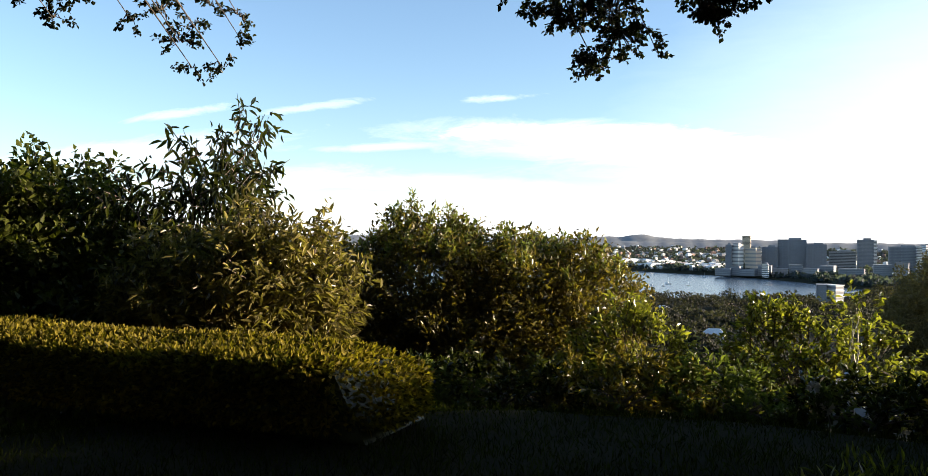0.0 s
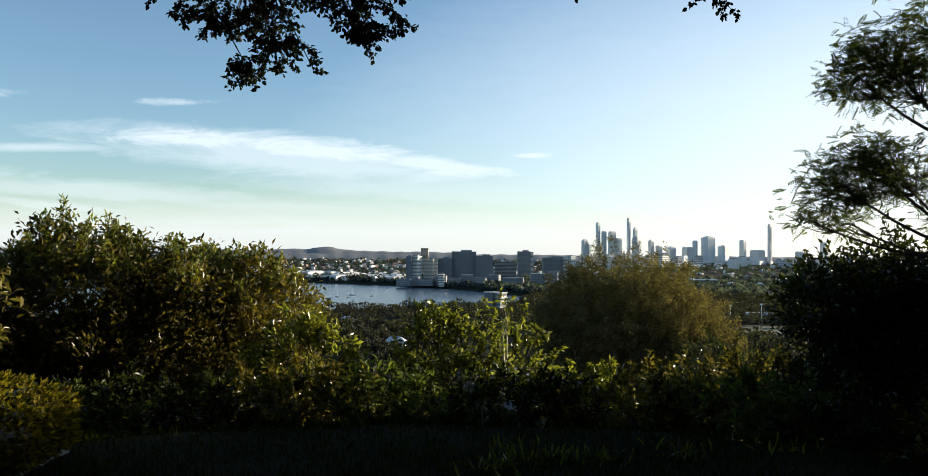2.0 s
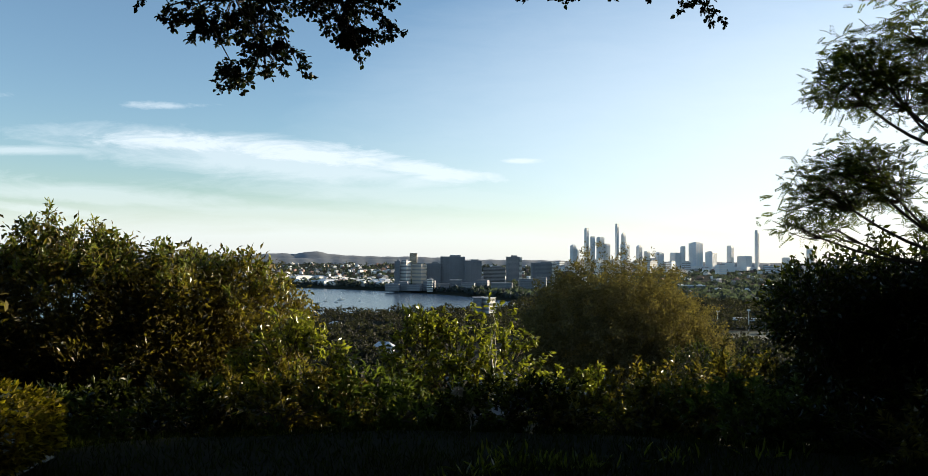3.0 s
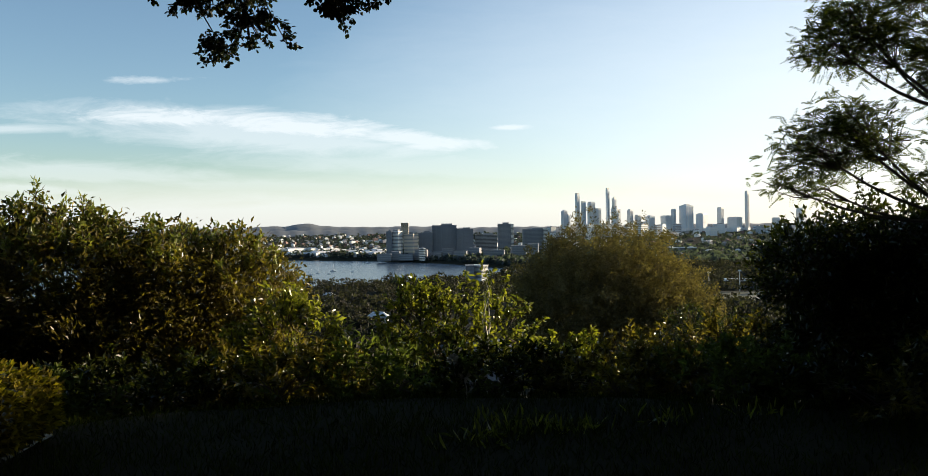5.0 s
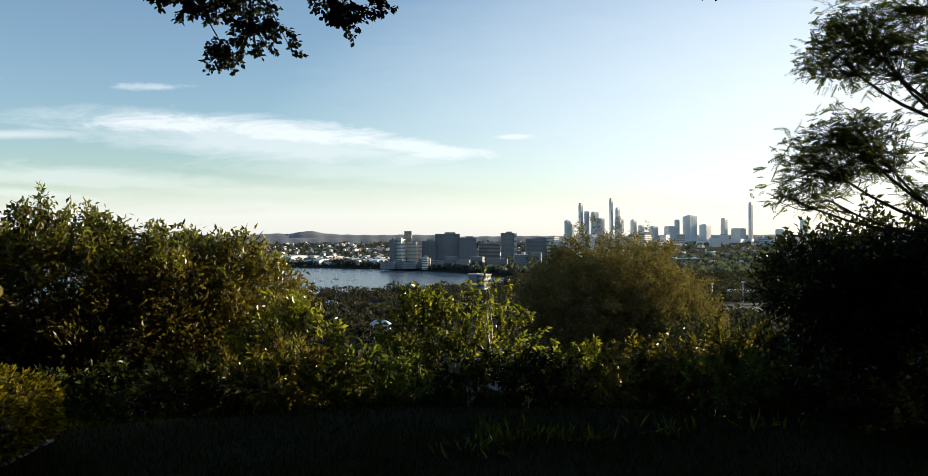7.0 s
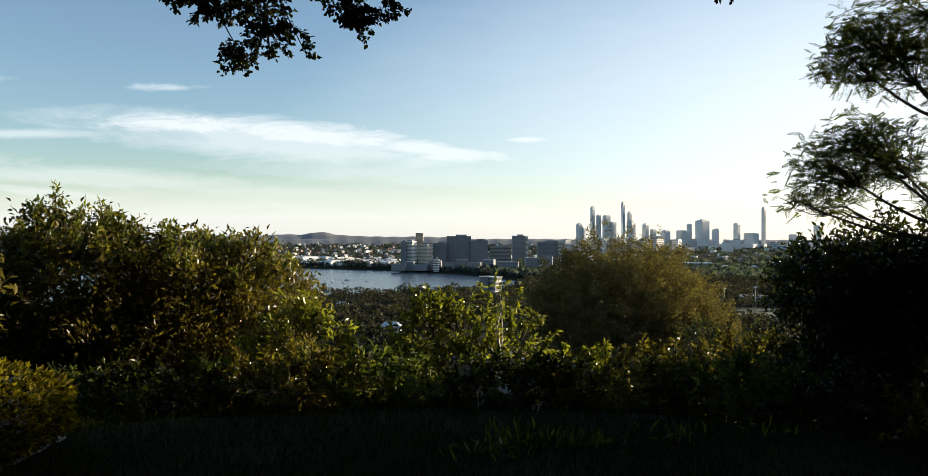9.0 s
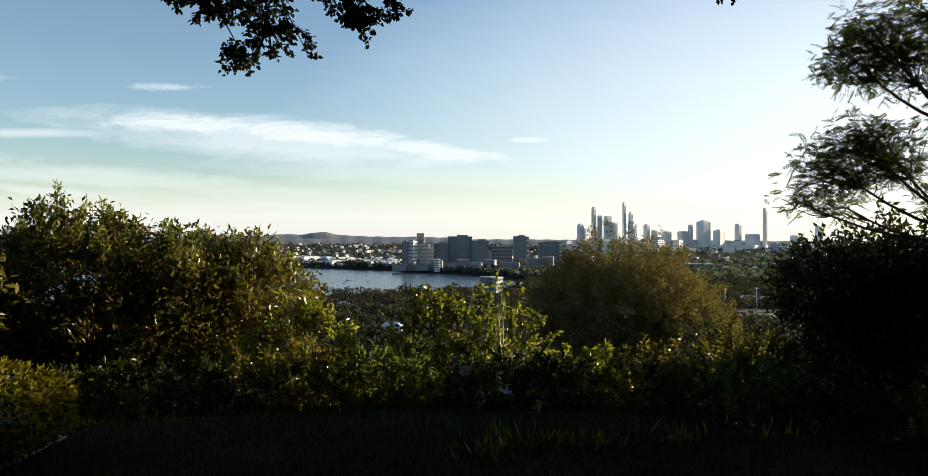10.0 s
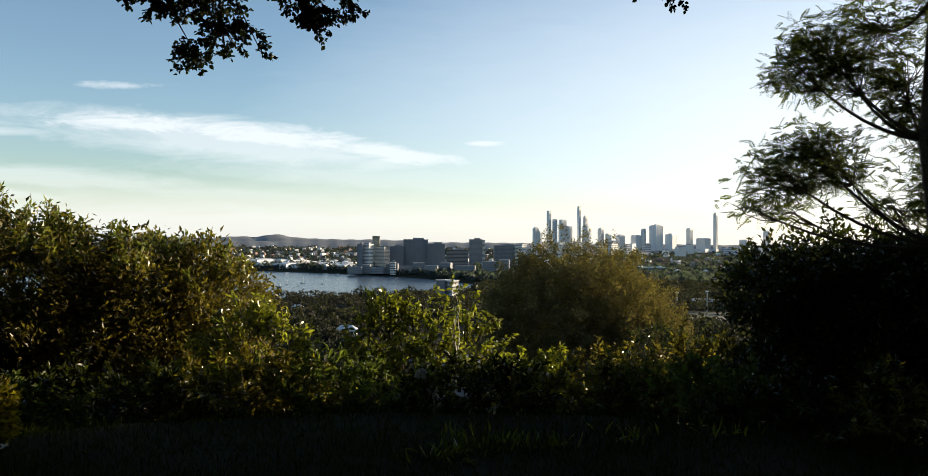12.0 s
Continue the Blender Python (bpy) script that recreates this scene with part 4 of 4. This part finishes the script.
def warehouse(x, y, w, d, h, turn, wall, roof):
    z = float(ground_z(x, y)) - 0.5
    ob = thing("warehouse", (x, y, z), "low pale warehouse with a shallow metal roof", "warehouse", "warehouses beyond the river")
    Geo().box((x, y, z + h / 2), (w, d, h), turn).make("wall", wall, ob)
    Geo().box((x, y, z + h + 1.4), (w + 1.5, d + 1.5, 2.8), turn, 0.55).make("roof", roof, ob)
    Geo().box((x + math.sin(turn) * d / 2, y - math.cos(turn) * d / 2, z + h * 0.4), (w * 0.3, 0.4, h * 0.6), turn).make("door", dark_wall, ob)


for i in range(64):
    az = rng.uniform(-16, -4.8)
    p = polar(az, np.interp(az, BANK_AZ, BANK_FAR) + rng.uniform(60, 420))
    warehouse(p[0], p[1], rng.uniform(24, 84), rng.uniform(14, 30), rng.uniform(6, 11), rng.uniform(0.75, 1.25), (white_wall, cream_wall, white_wall, grey_wall)[i % 4], (tin_roof, tin_roof, white_wall, tile_roof)[i % 4])


def long_shed(x, y, length, top):
    z = float(ground_z(x, y)) - 1
    ob = thing("long_shed", (x, y, z), "long low building with a pale metal roof", "shed")
    Geo().box((x, y, (top + z) / 2 - 0.5), (length, 14, max(3.0, top - z - 1)), 0).make("wall", dark_wall, ob)
    Geo().box((x, y, top), (length + 3, 18, 2.0), 0, 0.9).make("roof", tin_roof, ob)


for p0, p1, top, y in ((368, 418, -41, 1800), (470, 535, -97, 800)):
    k = y / 1303
    long_shed((p0 + p1) / 2 * k, y, (p1 - p0) * k, EYE + top * k)

g = Geo()
fx, fy = np.meshgrid(np.linspace(225, 330, 14), np.linspace(590, 740, 14), indexing="ij")
fz = ground_z(fx, fy) + 0.6
i, j = np.meshgrid(np.arange(13), np.arange(13), indexing="ij")
g.add(np.stack([fx, fy, fz], -1).reshape(-1, 3), np.stack([i * 14 + j, (i + 1) * 14 + j, (i + 1) * 14 + j + 1, i * 14 + j + 1], -1).reshape(-1, 4))
tagged(g.make("sports_field", field_mat), "dry pale green sports field below the hill", "field", kind="structure")


def floodlight_pole(x, y, h):
    z = float(ground_z(x, y))
    ob = thing("floodlight_pole", (x, y, z), "tall white floodlight pole beside the sports field", "lamp post", "floodlights")
    Geo().tube([(x, y, z - 0.3), (x, y, z + h)], 0.5, 0.35, 8).make("pole", white_wall, ob)
    Geo().box((x, y, z + h + 0.6), (3.4, 0.5, 1.4)).make("lamp_panel", white_wall, ob)


for x, y, h in ((262, 775, 17), (282, 745, 20), (330, 790, 18)):
    floodlight_pole(x, y, h)


def house(x, y, turn, wall, roof, label, w=11.0, d=9.0):
    z = float(ground_z(x, y)) - 0.5
    ob = thing("house", (x, y, z), label, "house", "houses on the slope")
    Geo().box((x, y, z + 2.6), (w, d, 5.2), turn).make("wall", wall, ob)
    ca, sa = math.cos(turn), math.sin(turn)
    v = np.array([(-w / 2 - .6, -d / 2 - .6, 5), (w / 2 + .6, -d / 2 - .6, 5), (w / 2 + .6, d / 2 + .6, 5), (-w / 2 - .6, d / 2 + .6, 5), (-w / 4, 0, 7.6), (w / 4, 0, 7.6)])
    v[:, :2] = v[:, :2] @ np.array([[ca, sa], [-sa, ca]])
    g = Geo().add(v + [x, y, z], [(0, 1, 5, 4), (2, 3, 4, 5)])
    g.f[3].append(np.array([(1, 2, 5), (3, 0, 4)]))
    g.add((v + [x, y, z - 0.15])[:4], [(0, 3, 2, 1)])
    g.make("roof", roof, ob)
    for k in (-0.3, 0.0, 0.3):
        for lift in (1.4, 3.9):
            px, py = k * w, -d / 2 - 0.05
            Geo().box((x + px * ca - py * sa, y + px * sa + py * ca, z + lift), (1.4, 0.2, 1.2), turn).make("window", glass_dark, ob)


for i, (az, r) in enumerate(((-11.5, 520), (-6.9, 640), (-5.4, 420), (2.6, 120), (3.4, 135), (-3.8, 560), (0.6, 700), (-24, 160), (-26, 190), (-19, 210), (14, 330), (-12.8, 640), (-9, 700), (-4.4, 760))):
    p = polar(az, r)
    house(p[0], p[1], 0.4 * (i % 5) - 0.8, grey_wall if r < 150 else (white_wall, cream_wall, white_wall)[i % 3], grey_wall if r < 150 else (tin_roof, tile_roof, tin_roof, tin_roof)[i % 4], "weatherboard house with a hipped roof among trees")


def sailboat(x, y, s):
    ob = thing("sailing_boat", (x, y, RIVER), "white moored sailing boat with a bare mast", "boat", "boats on the river")
    v = np.array([(-5, -1.2, 1.2), (2, -1.4, 1.2), (6, 0, 1.6), (2, 1.4, 1.2), (-5, 1.2, 1.2), (-4.5, -0.8, -0.3), (2, -0.9, -0.3), (5, 0, -0.3), (2, 0.9, -0.3), (-4.5, 0.8, -0.3)]) * s
    g = Geo().add(v + [x, y, RIVER], [(0, 1, 6, 5), (1, 2, 7, 6), (2, 3, 8, 7), (3, 4, 9, 8), (4, 0, 5, 9), (0, 4, 3, 1)])
    g.f[3].append(np.array([(1, 3, 2)]))
    g.make("hull", hull_white, ob)
    Geo().box((x - 0.5 * s, y, RIVER + 2.1 * s), (4.5 * s, 2.0 * s, 1.9 * s), 0, 0.8).make("cabin", hull_white, ob)
    Geo().tube([(x + s, y, RIVER + s), (x + s, y, RIVER + 13 * s)], 0.16 * s, 0.1 * s, 6).make("mast", hull_white, ob)
    Geo().tube([(x + s, y, RIVER + 2.6 * s), (x - 4 * s, y, RIVER + 2.6 * s)], 0.35 * s, 0.25 * s, 6).make("boom", hull_white, ob)


for az, r, s in ((-6.1, 1560, 0.8), (-8.6, 1300, 1.0), (-9.7, 1260, 0.6), (-8.9, 1230, 0.6), (-7.2, 1270, 0.55), (-10.2, 1220, 0.7)):
    p = polar(az, r)
    sailboat(p[0], p[1], s)
